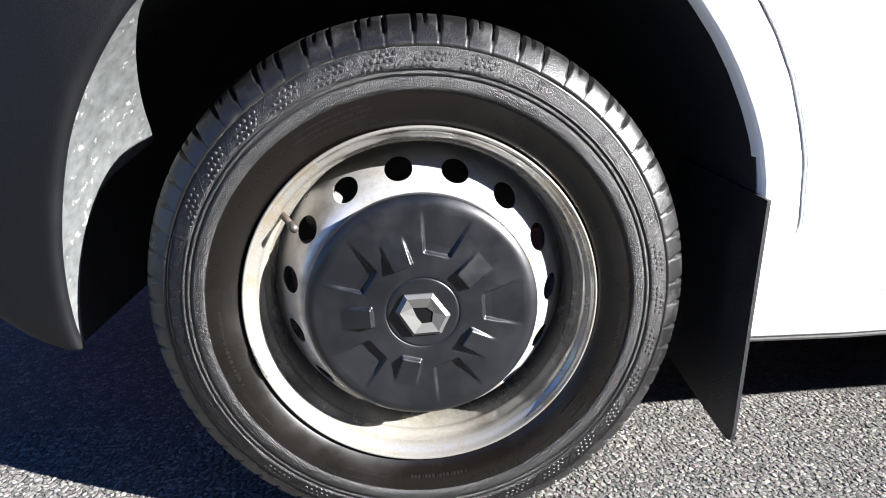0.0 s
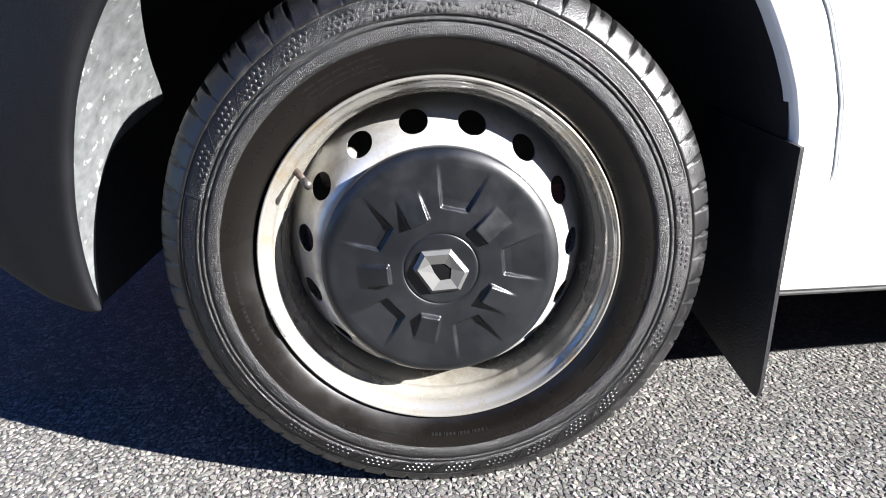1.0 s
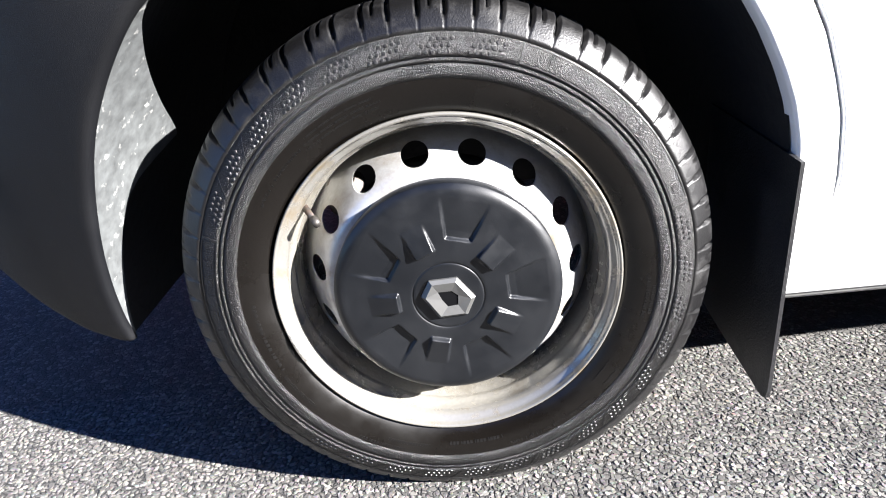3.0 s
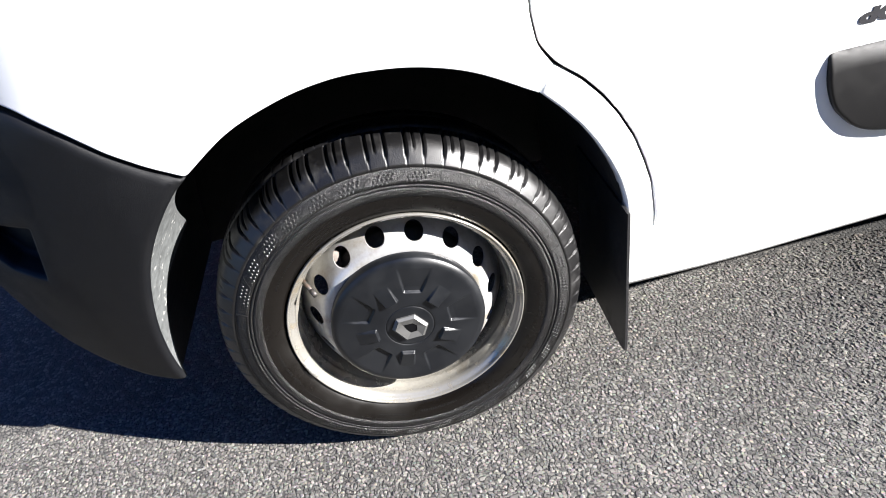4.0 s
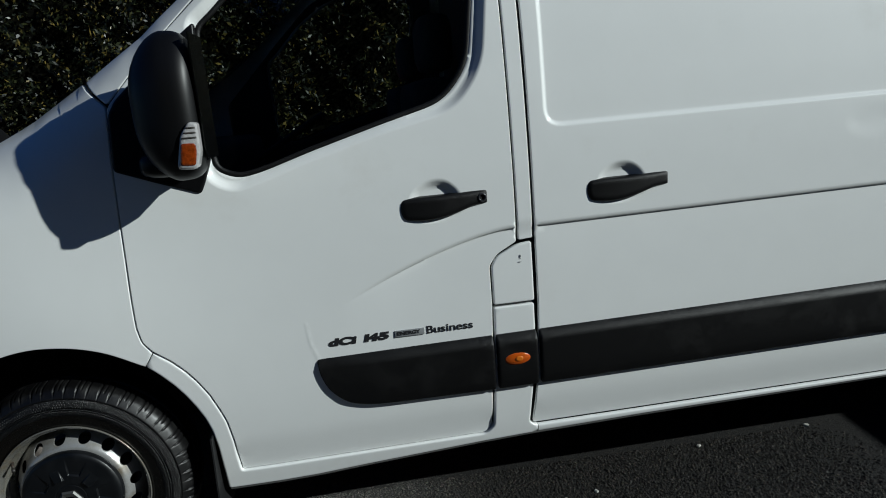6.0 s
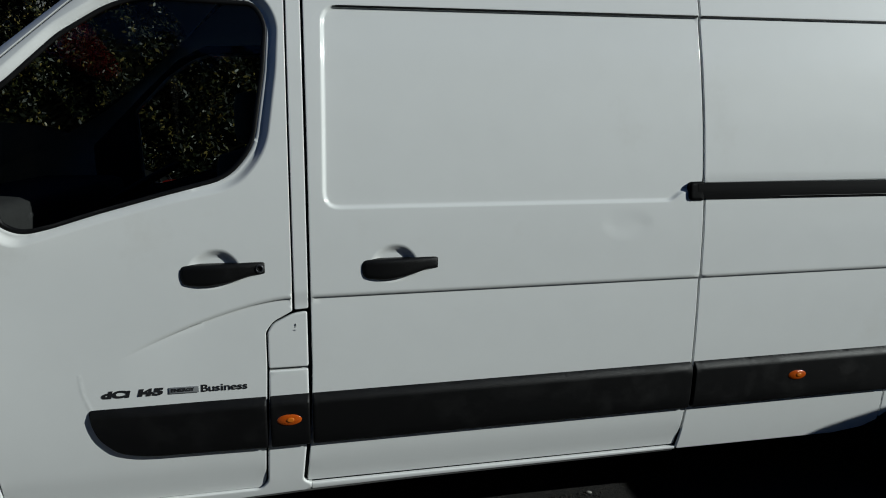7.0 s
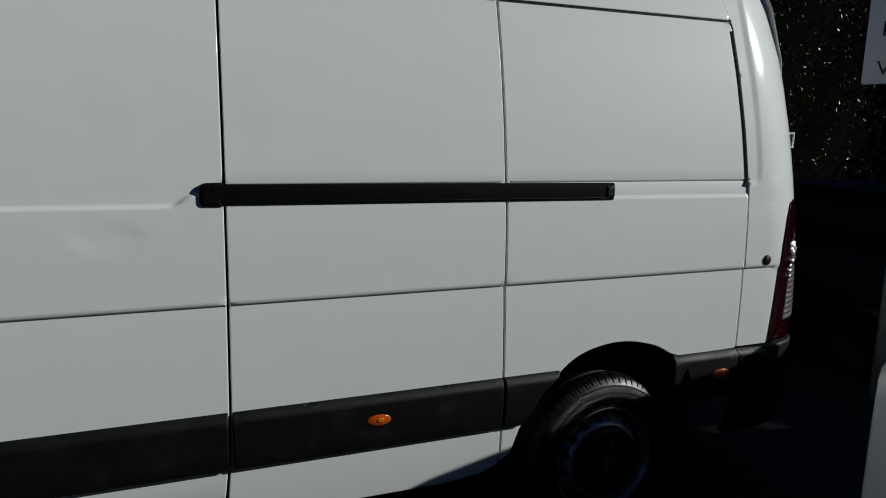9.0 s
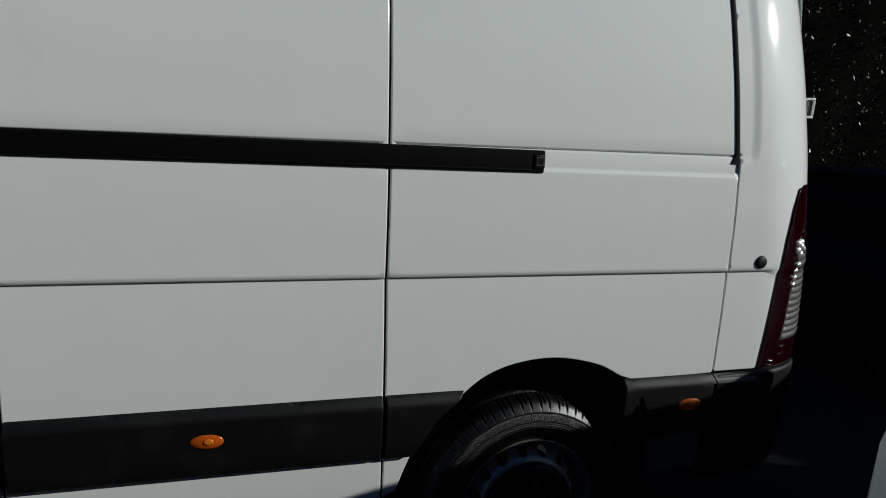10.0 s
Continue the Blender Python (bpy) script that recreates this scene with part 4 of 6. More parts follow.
for i in range(13):
    z = 0.803 + 0.0222 * i
    xa = 5.206 + 0.038 * i / 13
    xb = 5.380 - 0.014 * i / 13
    panel("lens_rib", [(xa, z), (xb, z), (xb, z + 0.0160), (xa, z + 0.0160)], tail, M_RIB, corner=0.001, r=0.0045, off=-0.0068, flange=0.006, step=0.01, boundary=0.01)
# small chrome domes added to give the lamp its sun glints
for x, z, rr in ((5.248, 1.108, 0.015), (5.232, 1.120, 0.012), (5.262, 1.101, 0.013), (5.246, 1.084, 0.013), (5.230, 1.098, 0.012), (5.250, 1.126, 0.010), (5.244, 1.052, 0.009), (5.242, 1.030, 0.009), (5.238, 1.008, 0.008), (5.234, 0.985, 0.008), (5.236, 1.052, 0.006), (5.234, 1.030, 0.006), (5.230, 1.008, 0.005), (5.226, 0.985, 0.005)):
    bm = bmesh.new()
    rounded_block(bm, (x, float(side_y(x, z)) - 0.0058, z), (rr, 0.0045, rr), 2.0, 16, 10)
    part("lens_glint", bm, M_GLINT, tail)
for i in range(4):
    z = 1.112 + 0.020 * i
    panel("lens_rib", [(5.232 + 0.008 * i, z), (5.330, z), (5.330, z + 0.015), (5.235 + 0.008 * i, z + 0.015)], tail, M_RED, corner=0.001, r=0.007, off=-0.0062, flange=0.006, step=0.01, boundary=0.01)
for xa, z in ((5.205, 0.768), (5.198, 0.742), (5.150, 0.722), (5.148, 0.708)):
    panel("lens_rib", [(xa, z), (xa + 0.045, z), (xa + 0.045, z + 0.010), (xa, z + 0.010)], tail, M_RED, corner=0.001, r=0.0045, off=-0.008, flange=0.006, step=0.01, boundary=0.01)
# rear hinge
bm = bmesh.new()
for lo, hi in (((5.330, 0.195, 1.530), (5.352, 0.225, 1.538)), ((5.330, 0.195, 1.590), (5.352, 0.225, 1.598)), ((5.346, 0.195, 1.539), (5.352, 0.225, 1.589)), ((5.330, 0.215, 1.539), (5.345, 0.225, 1.589))):
    box(bm, lo, hi, 0.002)
hinge = part("door_hinge", bm, M_WHITE, van)
bm = bmesh.new()
tube(bm, (5.341, 0.205, 1.532), (5.341, 0.205, 1.596), 0.005)
part("hinge_pin", bm, M_DARKMETAL, hinge)

# rear bumper and the rear lower panel
panel("rear_bumper", [(4.955, 0.30), (4.955, 0.693), (5.125, 0.696), (5.22, 0.70), (5.356, 0.70), (5.356, 0.32)], van, M_TRIM, corner=0.015, r=0.012, off=-0.012, flange=0.03, step=0.03)
# the deep shade on this panel is put into its dark grey colour
panel("rear_lower_panel", [(4.755, 0.345), (4.745, 0.488), (4.95, 0.494), (4.95, 0.345)], van, M_DIM, corner=0.02, r=0.006, label="lower panel behind the wheel, its shade painted as dull grey")
bm = bmesh.new()
grid_sheet(bm, [[(5.352, 0.20 + 1.67 * t, z) for t in np.linspace(0, 1, 5)] for z in (0.32, 0.7)])
part("rear_bumper_face", bm, M_TRIM, van)
bm = bmesh.new()
grid_sheet(bm, [[(xx, 0.21 + 1.65 * t, z) for t in np.linspace(0, 1, 5)] for xx, z in ((5.375, 0.70), (5.335, 1.3), (5.245, 1.9), (5.165, 2.1), (5.05, 2.27))])
part("rear_door", bm, M_WHITE, van)

# bonnet, windscreen, roof
def top_rows(xa, xb, n, drop=0.012, crown=0.05):
    rows = []
    for x in np.linspace(xa, xb, n):
        z = float(np.interp(x, TOP_X, TOP_Z)) - drop
        y0 = float(side_y(x, z)) + 0.002
        rows.append([(x, y0 + (2.07 - 2 * y0) * t, z + crown * math.sin(math.pi * t) ** 0.6) for t in np.linspace(0, 1, 17)])
    return rows


bm = bmesh.new()
grid_sheet(bm, top_rows(-0.84, 0.20, 22))
part("bonnet", bm, M_WHITE, van)
bm = bmesh.new()
grid_sheet(bm, top_rows(0.215, 0.86, 12, 0.015))
part("windscreen", bm, M_SCREEN, van, "raked windscreen").visible_shadow = False
bm = bmesh.new()
rows = []
for x in np.concatenate([np.linspace(0.865, 1.4, 10), np.linspace(1.6, 5.11, 18)]):
    zt = float(np.interp(x, TOP_X, TOP_Z)) - 0.015
    z0 = min(2.247, zt)
    zc = min(2.50, zt + 0.06)
    y0 = float(side_y(x, z0))
    rows.append([(x, y0 + (2.07 - 2 * y0) * t, z0 + (zc - z0) * (1 - abs(2 * t - 1) ** 4.5)) for t in np.linspace(0, 1, 25)])
grid_sheet(bm, rows)
part("roof", bm, M_WHITE, van)


def far_y(x, z):
    return 2.07 - side_y(x, z)


panel("far_side", [(0.43, 0.27), (0.42, 0.47), (0.28, 0.72), (0.05, 0.81), (-0.13, 0.79), (-0.27, 0.70), (-0.42, 0.28), (-0.80, 0.25), (-0.85, 0.9), (-0.84, 1.06), (-0.125, 1.36), (0.205, 1.53), (0.53, 1.765), (0.85, 2.045), (1.08, 2.25), (5.1, 2.25), (5.33, 1.5), (5.35, 0.35), (4.75, 0.35), (4.70, 0.60), (4.39, 0.776), (4.07, 0.65), (3.9, 0.33), (2.9, 0.28)], van, M_WHITE, surf=far_y, holes=[win], flange=-0.018, r=0.004, step=0.09, corner=0.01)
panel("far_window", ring_points(win, -0.004, 0.03), van, M_GLASS, surf=far_y, off=-0.02, corner=0, r=0.002, flange=0.003).visible_shadow = False
bm = bmesh.new()
box(bm, (0.44, 0.09, 0.30), (3.87, 1.98, 0.36))
box(bm, (4.77, 0.09, 0.36), (5.33, 1.98, 0.42))
box(bm, (-0.75, 0.66, 0.30), (0.44, 1.41, 0.36))
box(bm, (3.87, 0.66, 0.36), (4.77, 1.41, 0.42))
part("underbody", bm, M_BLACK, van, smooth=False)
# cabin: far door's lining, bulkhead, dashboard, seats, steering wheel
panel("door_lining", [(0.30, 0.80), (0.30, 1.46), (0.60, 1.755), (0.80, 1.94), (0.95, 2.02), (1.47, 2.04), (1.47, 0.80)], van, M_INSIDE, holes=[ring_points(win, -0.01, 0.03)], surf=far_y, off=-0.045, r=0.004, flange=0.006, corner=0.02)
bm = bmesh.new()
box(bm, (1.50, 0.32, 0.36), (1.53, 1.75, 2.24))
part("bulkhead", bm, M_INSIDE, van, smooth=False)
bm = bmesh.new()
box(bm, (0.02, 0.16, 0.95), (0.48, 1.91, 1.30), 0.06)
part("dashboard", bm, M_INSIDE, van)
for yy in (0.30, 1.15):
    bm = bmesh.new()
    box(bm, (1.16, yy, 0.75), (1.36, yy + 0.50, 1.48), 0.06)
    box(bm, (0.80, yy, 0.72), (1.30, yy + 0.50, 0.90), 0.06)
    box(bm, (1.22, yy + 0.12, 1.50), (1.34, yy + 0.38, 1.70), 0.05)
    tube(bm, (1.28, yy + 0.19, 1.44), (1.28, yy + 0.19, 1.55), 0.008)
    tube(bm, (1.28, yy + 0.31, 1.44), (1.28, yy + 0.31, 1.55), 0.008)
    part("cab_seat", bm, M_INSIDE, van)
bm = bmesh.new()
revolve(bm, [(0.19 + 0.015 * math.cos(a), 0.015 * math.sin(a)) for a in np.linspace(0, 2 * math.pi, 9)], 40)
tube(bm, (-0.185, 0, 0), (0.185, 0, 0), 0.014)
bmesh.ops.transform(bm, matrix=Matrix.Translation((0.66, 1.52, 1.28)) @ pose(0, 0, 0, 0, 0, 90) @ pose(0, 0, 0, 60, 0, 0), verts=bm.verts)
part("steering_wheel", bm, M_INSIDE, van)

# door mirror
sail = panel("mirror_base", [(0.292, 1.288), (0.40, 1.246), (0.515, 1.204, 0.012), (0.533, 1.24), (0.552, 1.30), (0.556, 1.672), (0.43, 1.575), (0.322, 1.478), (0.300, 1.44)], door, M_TRIM, off=-0.006, r=0.006, corner=0.012, flange=0.03, step=0.03, label="black plastic mirror base")
sail.data.materials[0] = M_MIRROR


bm = bmesh.new()
rounded_block(bm, (0.488, -0.094, 1.446), (0.081, 0.100, 0.187), 3.4, 40, 24, lambda d: (1.0 + 0.18 * max(0, -d.x), 1 - 0.32 * max(0, -d.x) ** 1.5 - 0.04 * d.z - 0.38 * max(0, d.z) ** 2.2, (1 - 0.30 * max(0, -d.x) ** 1.5) * (1 - 0.34 * max(0, d.y) * (d.z < 0))))
mirror = part("door_mirror", bm, M_MIRROR, van, "large black door mirror with an amber repeater")
bm = bmesh.new()
rounded_block(bm, (0.44, -0.02, 1.30), (0.075, 0.06, 0.035), 3.5)
part("mirror_arm", bm, M_MIRROR, mirror)
bm = bmesh.new()
box(bm, (0.566, -0.170, 1.31), (0.569, -0.02, 1.62))
part("mirror_glass", bm, M_CHROME, mirror, "mirror glass", smooth=False)


def repeater_surf(px, pz):
    return -0.203 + 0.15 * np.clip(px - 0.53, 0, 1)


rep = [(0.498, 1.294, 0.014), (0.546, 1.290, 0.014), (0.560, 1.335), (0.561, 1.404, 0.008), (0.541, 1.408, 0.014), (0.517, 1.376)]
panel("repeater_lamp", rep, mirror, M_CLEAR, surf=repeater_surf, r=0.008, corner=0.01, flange=0.05, step=0.01, boundary=0.008, label="clear repeater lamp")
panel("repeater_bulb", [(0.507, 1.302), (0.545, 1.299), (0.553, 1.338), (0.552, 1.356), (0.516, 1.358)], mirror, M_DEEP, surf=repeater_surf, off=-0.003, r=0.006, corner=0.01, flange=0.01, step=0.01, boundary=0.008, label="amber bulb cover")
for k in range(3):
    z = 1.366 + 0.012 * k
    panel("repeater_rib", [(0.520 + 0.006 * k, z), (0.556, z), (0.556, z + 0.005), (0.522 + 0.006 * k, z + 0.005)], mirror, M_DARKMETAL, surf=repeater_surf, off=-0.0015, r=0.002, corner=0.001, flange=0.006, step=0.01, boundary=0.008)

mirror.matrix_basis = Matrix.Translation((0.018, 0, 0))

# headlamp: housing, reflector bowls, lens and black rim
lamp_poly = [(-0.286, 1.280), (-0.295, 1.212), (-0.308, 1.150), (-0.335, 1.117), (-0.410, 1.046), (-0.490, 0.971), (-0.565, 0.897), (-0.650, 0.817), (-0.715, 0.768), (-0.745, 0.83), (-0.775, 0.93), (-0.80, 1.03), (-0.79, 1.080), (-0.70, 1.140), (-0.545, 1.198), (-0.36, 1.262)]
head = panel("headlamp", lamp_poly, van, M_LENS, corner=0.01, r=0.006, flange=0.004, step=0.02, label="clear headlamp with chrome bowls")
head.visible_shadow = False
panel("lamp_rim", lamp_poly, head, M_TRIM, holes=[ring_points(resample(fillet(lamp_poly, 0.01), 0.02), 0.016, 0.02)], corner=0.01, r=0.003, off=0.006, flange=0.05, step=0.05)


BOWLS = ((-0.448, 1.088, 0.078, 0.052, 0.034), (-0.640, 0.960, 0.070, 0.062, 0.030), (-0.405, 1.185, 0.040, 0.016, 0.008))


def bowl_surf(px, pz):
    """The silvered shell close behind the lens: a broad upper plate, round bowls with raised lips, a stepped floor."""
    y = side_y(px, pz) + 0.012 + 0.52 * np.maximum(pz - 0.97, 0)
    for cx, cz, rx, rz, dp in BOWLS:
        d = np.sqrt(((px - cx) / rx) ** 2 + ((pz - cz) / rz) ** 2)
        y = y + dp * np.clip(1 - d * d, 0, 1) ** 0.7 - 0.007 * np.exp(-((d - 1.06) / 0.07) ** 2)
    low = smooth01((0.5 * (px + 0.50) + 1.03 - pz) / 0.02)
    y = y + low * (0.012 + 0.004 * np.sin(pz * 190) * np.sin(px * 60))
    return y


panel("lamp_reflector", lamp_poly, head, M_REFL, surf=bowl_surf, corner=0.01, r=0.004, flange=0.01, step=0.008)
for cx, cz, rr in ((-0.465, 1.092, 0.016), (-0.640, 0.960, 0.020)):
    bm = bmesh.new()
    rounded_block(bm, (cx, float(side_y(cx, cz)) + 0.032, cz), (rr, 0.012, rr), 2.0, 20, 10)
    part("lamp_bulb_cover", bm, M_CHROME, head)
for z, wide in ((1.118, 0.045), (1.104, 0.060), (1.092, 0.066)):
    bm = bmesh.new()
    rows = [[(x, float(side_y(x, z)) + d, z + h) for d, h in ((0.012, 0.0015), (0.010, 0.0), (0.012, -0.0015), (0.030, -0.0015), (0.030, 0.0015))] for x in np.linspace(-0.455 - wide, -0.445 + wide, 9)]
    grid_sheet(bm, rows)
    part("lamp_bar", bm, M_DARKMETAL, head)
# small bulbs and clips under the bowl
for x, z, rr in ((-0.530, 1.000, 0.012), (-0.505, 0.985, 0.008), (-0.62, 0.865, 0.016)):
    bm = bmesh.new()
    rounded_block(bm, (x, float(side_y(x, z)) + 0.016, z), (rr, 0.008, rr * 0.8), 3.0, 16, 8)
    part("lamp_clip", bm, M_CHROME, head)
bm = bmesh.new()
xl, zl = -0.675, 0.845
box(bm, (-0.016, -0.001, -0.016), (0.016, 0.002, 0.016), 0.001, Matrix.Translation((xl, float(side_y(xl, zl)) + 0.010, zl)) @ Matrix.Rotation(radians(-62), 4, "Z"))
part("lamp_sticker", bm, M_CLEAR, head, "small pale label")

# ---- wheel ----
WHEEL = Vector((0.0, 0.0, 0.335))


def rim_profile(r):
    f = lambda q: np.interp(q, [0.10, 0.125, 0.143, 0.148, 0.153, 0.158, 0.163, 0.168, 0.173, 0.178, 0.183, 0.188, 0.1955], [0.036, 0.034, 0.0310, 0.0318, 0.0345, 0.0395, 0.0470, 0.0555, 0.0645, 0.0735, 0.083, 0.096, 0.112])
    return 0.25 * f(r - 0.003) + 0.5 * f(r) + 0.25 * f(r + 0.003)


def disc_surf(x, z):
    return rim_profile(np.hypot(x, z))


hole_list = []
for k in range(15):
    a = radians(-7.75 + 24 * k)
    hole_list.append(ellipse(0.1685 * math.sin(a), 0.1685 * math.cos(a), 0.0175, 0.0122, 32, -a))
wheel = panel("wheel", ellipse(0, 0, 0.1955, 0.1955, 120), van, M_STEEL, holes=[ellipse(0, 0, 0.11, 0.11, 60)] + hole_list, surf=disc_surf, corner=0, r=0.001, flange=0.006, step=0.006, boundary=0.007, label="silver steel wheel with fifteen oval holes", exact=True)
wheel.location = WHEEL
bm = bmesh.new()
revolve(bm, [(0.1955, 0.112), (0.1960, 0.095), (0.1985, 0.077), (0.2003, 0.071), (0.2006, 0.067), (0.1998, 0.063), (0.2008, 0.060), (0.2030, 0.056), (0.2046, 0.052), (0.2053, 0.048), (0.2055, 0.0450)], 144)
part("rim_barrel", bm, M_BARREL, wheel, "dirty grey inner rim")
bm = bmesh.new()
revolve(bm, [(0.2055, 0.0450), (0.2062, 0.0415), (0.2078, 0.0380), (0.2100, 0.0350), (0.2130, 0.0325), (0.2152, 0.0305), (0.2166, 0.0278), (0.2176, 0.0250), (0.2190, 0.0234), (0.2206, 0.0232), (0.2218, 0.0245), (0.2223, 0.0268), (0.2222, 0.0300), (0.2195, 0.033), (0.2150, 0.038), (0.2120, 0.06), (0.206, 0.10), (0.19, 0.14), (0.19, 0.20), (0.2205, 0.225)], 144)
part("rim", bm, M_RIM, wheel, "silver rim with brownish dirt")
# wheel bolts' shroud
def cap_height(rr, a):
    y = 0.000 + 0.0011 * (rr / 0.06) ** 2
    y = y + 0.0065 * np.clip((rr - 0.128) / 0.0155, 0, 1) ** 2.5
    y = y + 0.0012 * np.exp(-((rr - 0.0445) / 0.0011) ** 2)
    for k in range(5):
        c = radians(51 + 72 * k)
        da = (a - c + math.pi) % (2 * math.pi) - math.pi
        s, t = rr * np.cos(da), rr * np.sin(da)
        half = 0.0135 + 0.05 * np.clip(s - 0.060, 0, 1)
        side = np.clip((half - np.abs(t)) / 0.0022, 0, 1)
        up = np.clip((s - 0.0605) / 0.0025, 0, 1) * np.clip((0.100 - s) / 0.037, 0, 1)
        y = y - 0.0072 * side * up * (np.cos(da) > 0.5)
        c = radians(15 + 72 * k)
        da = (a - c + math.pi) % (2 * math.pi) - math.pi
        s, t = rr * np.cos(da), rr * np.sin(da)
        half = 0.016 + 0.30 * np.clip(s - 0.072, 0, 1)
        side = np.clip((half - np.abs(t)) / 0.0022, 0, 1)
        dn = np.clip((s - 0.0735) / 0.0025, 0, 1) * np.clip((0.125 - s) / 0.040, 0, 1)
        y = y + 0.0050 * side * dn * (np.cos(da) > 0.5)
    return y


bm = bmesh.new()
NA, RR = 400, np.concatenate([[0.0005], np.linspace(0.02, 0.04, 4), np.linspace(0.0425, 0.0465, 7), np.linspace(0.05, 0.128, 64), np.linspace(0.131, 0.1420, 12), [0.1430, 0.1425]])
aa = np.linspace(0, 2 * math.pi, NA, endpoint=False)
grid = []
for j, rr in enumerate(RR):
    yy = cap_height(np.full(NA, rr), aa) if j < len(RR) - 1 else np.full(NA, 0.036)
    grid.append([bm.verts.new((rr * math.sin(a), y, rr * math.cos(a))) for a, y in zip(aa, yy)])
for p, q in zip(grid, grid[1:]):
    for k in range(NA):
        bm.faces.new((p[k], p[(k + 1) % NA], q[(k + 1) % NA], q[k]))
part("hub_cap", bm, M_CAP, wheel, "satin black plastic hub cap with pressed ramps")
# plain diamond badge
bm = bmesh.new()
out = [(-0.022, 0.0245), (0.0125, 0.0255), (0.0330, -0.003), (0.0215, -0.0265), (-0.0140, -0.0280), (-0.0335, 0.004)]
mid = [(p[0] * 0.84, p[1] * 0.84) for p in out]
inn = [(-0.0125, 0.0085), (0.0045, 0.0085), (0.0120, 0.0020), (0.0105, -0.0110), (-0.0020, -0.0120), (-0.0080, -0.0030)]
lv = [[bm.verts.new((x, y, z)) for x, z in ring] for ring, y in ((out, 0.001), (out, -0.003), (mid, -0.0075), (inn, -0.004))]
for p, q in zip(lv, lv[1:]):
    for k in range(6):
        bm.faces.new((p[k], p[(k + 1) % 6], q[(k + 1) % 6], q[k]))
part("badge", bm, M_BADGE, wheel, "plain chrome diamond badge", smooth=False)
bm = bmesh.new()
bm.faces.new([bm.verts.new((x * 1.05, -0.0030, z * 1.05)) for x, z in inn])
part("badge_centre", bm, M_RAIL, wheel, smooth=False)
# valve
bm = bmesh.new()
tube(bm, (-0.170, 0.060, 0.118), (-0.152, 0.026, 0.109), 0.0045, 0.0040)
tube(bm, (-0.153, 0.028, 0.1095), (-0.147, 0.016, 0.1065), 0.0052, 0.0048)
part("valve_stem", bm, M_DARKMETAL, wheel)
# brake disc and hub behind
bm = bmesh.new()
revolve(bm, [(0.0, 0.075), (0.08, 0.075), (0.085, 0.10), (0.145, 0.105), (0.147, 0.13), (0.05, 0.14)], 64)
part("brake_disc", bm, M_DARKMETAL, wheel)
bm = bmesh.new()
rounded_block(bm, (-0.122, 0.118, 0.108), (0.026, 0.022, 0.028), 4.0, 20, 12)
part("brake_caliper", bm, M_CALIPER, wheel)

# tyre with shoulder grooves
prof = [(0.2185, 0.040), (0.2225, 0.0310), (0.2270, 0.0262), (0.2330, 0.0225), (0.2400, 0.0190), (0.2480, 0.0162), (0.2560, 0.0146), (0.2615, 0.0139), (0.2622, 0.0138), (0.2630, 0.0124), (0.2680, 0.0118), (0.2740, 0.0116), (0.2776, 0.0117), (0.2780, 0.0137), (0.2792, 0.0137), (0.2796, 0.0118), (0.2836, 0.0120), (0.2840, 0.0141), (0.2852, 0.0141), (0.2856, 0.0122), (0.2920, 0.0138), (0.3000, 0.0166), (0.3085, 0.0206), (0.3092, 0.0217), (0.3104, 0.0223), (0.3109, 0.0212),
        (0.3160, 0.0245), (0.3210, 0.0280), (0.3260, 0.0318), (0.3310, 0.0358), (0.3350, 0.0395), (0.3385, 0.0440), (0.3415, 0.0500), (0.3440, 0.0580), (0.3462, 0.0700), (0.3480, 0.0920), (0.3482, 0.0950), (0.3400, 0.0960), (0.3400, 0.1030), (0.3484, 0.1040), (0.3490, 0.1220), (0.3488, 0.1480), (0.3400, 0.149), (0.3400, 0.156), (0.3470, 0.157), (0.3450, 0.180), (0.3410, 0.196), (0.3340, 0.210), (0.3150, 0.236), (0.2850, 0.252), (0.2500, 0.250), (0.2205, 0.228)]
PITCHES, STEP = 33, 36
NT = PITCHES * STEP
verts, faces = [], []
pa = np.array(prof)
front = (pa[:, 1] < 0.093) & (pa[:, 0] > 0.312)
upper = front & (pa[:, 0] > 0.328)
short = front & (pa[:, 0] > 0.336)
tread = (pa[:, 1] > 0.104) & (pa[:, 1] < 0.148)
for k in range(NT):
    a = 2 * math.pi * k / NT
    ph = k % STEP
    r, y = pa[:, 0].copy(), pa[:, 1].copy()
    cut_in = np.zeros(len(pa))
    if ph in (1, 18):
        cut_in[front] = 0.0016
    if ph in (0, 1, 2, 17, 18, 19):
        cut_in[upper] = 0.0065
    elif ph in (8, 9):
        cut_in[short] = 0.0050
    r -= 0.9 * cut_in
    y += 0.45 * cut_in
    if ph % 12 == 4:
        r[tread] -= 0.004
    z = r * math.cos(a)
    squash = np.maximum(z, -0.3348)
    y = y - np.clip(squash - z, 0, 0.02) * 0.35 * (pa[:, 1] < 0.1)
    for i in range(len(pa)):
        verts.append((r[i] * math.sin(a), y[i], squash[i]))
n = len(pa)
zone = []
for k in range(NT):
    k2 = (k + 1) % NT
    for i in range(n - 1):
        faces.append((k * n + i, k * n + i + 1, k2 * n + i + 1, k2 * n + i))
        mid_r, near = (pa[i, 0] + pa[i + 1, 0]) / 2, pa[i, 1] < 0.05
        zone.append((2 if mid_r < 0.2622 else 1 if mid_r < 0.3100 else 0) if near else 0)
me = bpy.data.meshes.new("tyre")
me.from_pydata(verts, [], faces)
me.polygons.foreach_set("material_index", zone)
bm = bmesh.new()
bm.from_mesh(me)
bpy.data.meshes.remove(me)
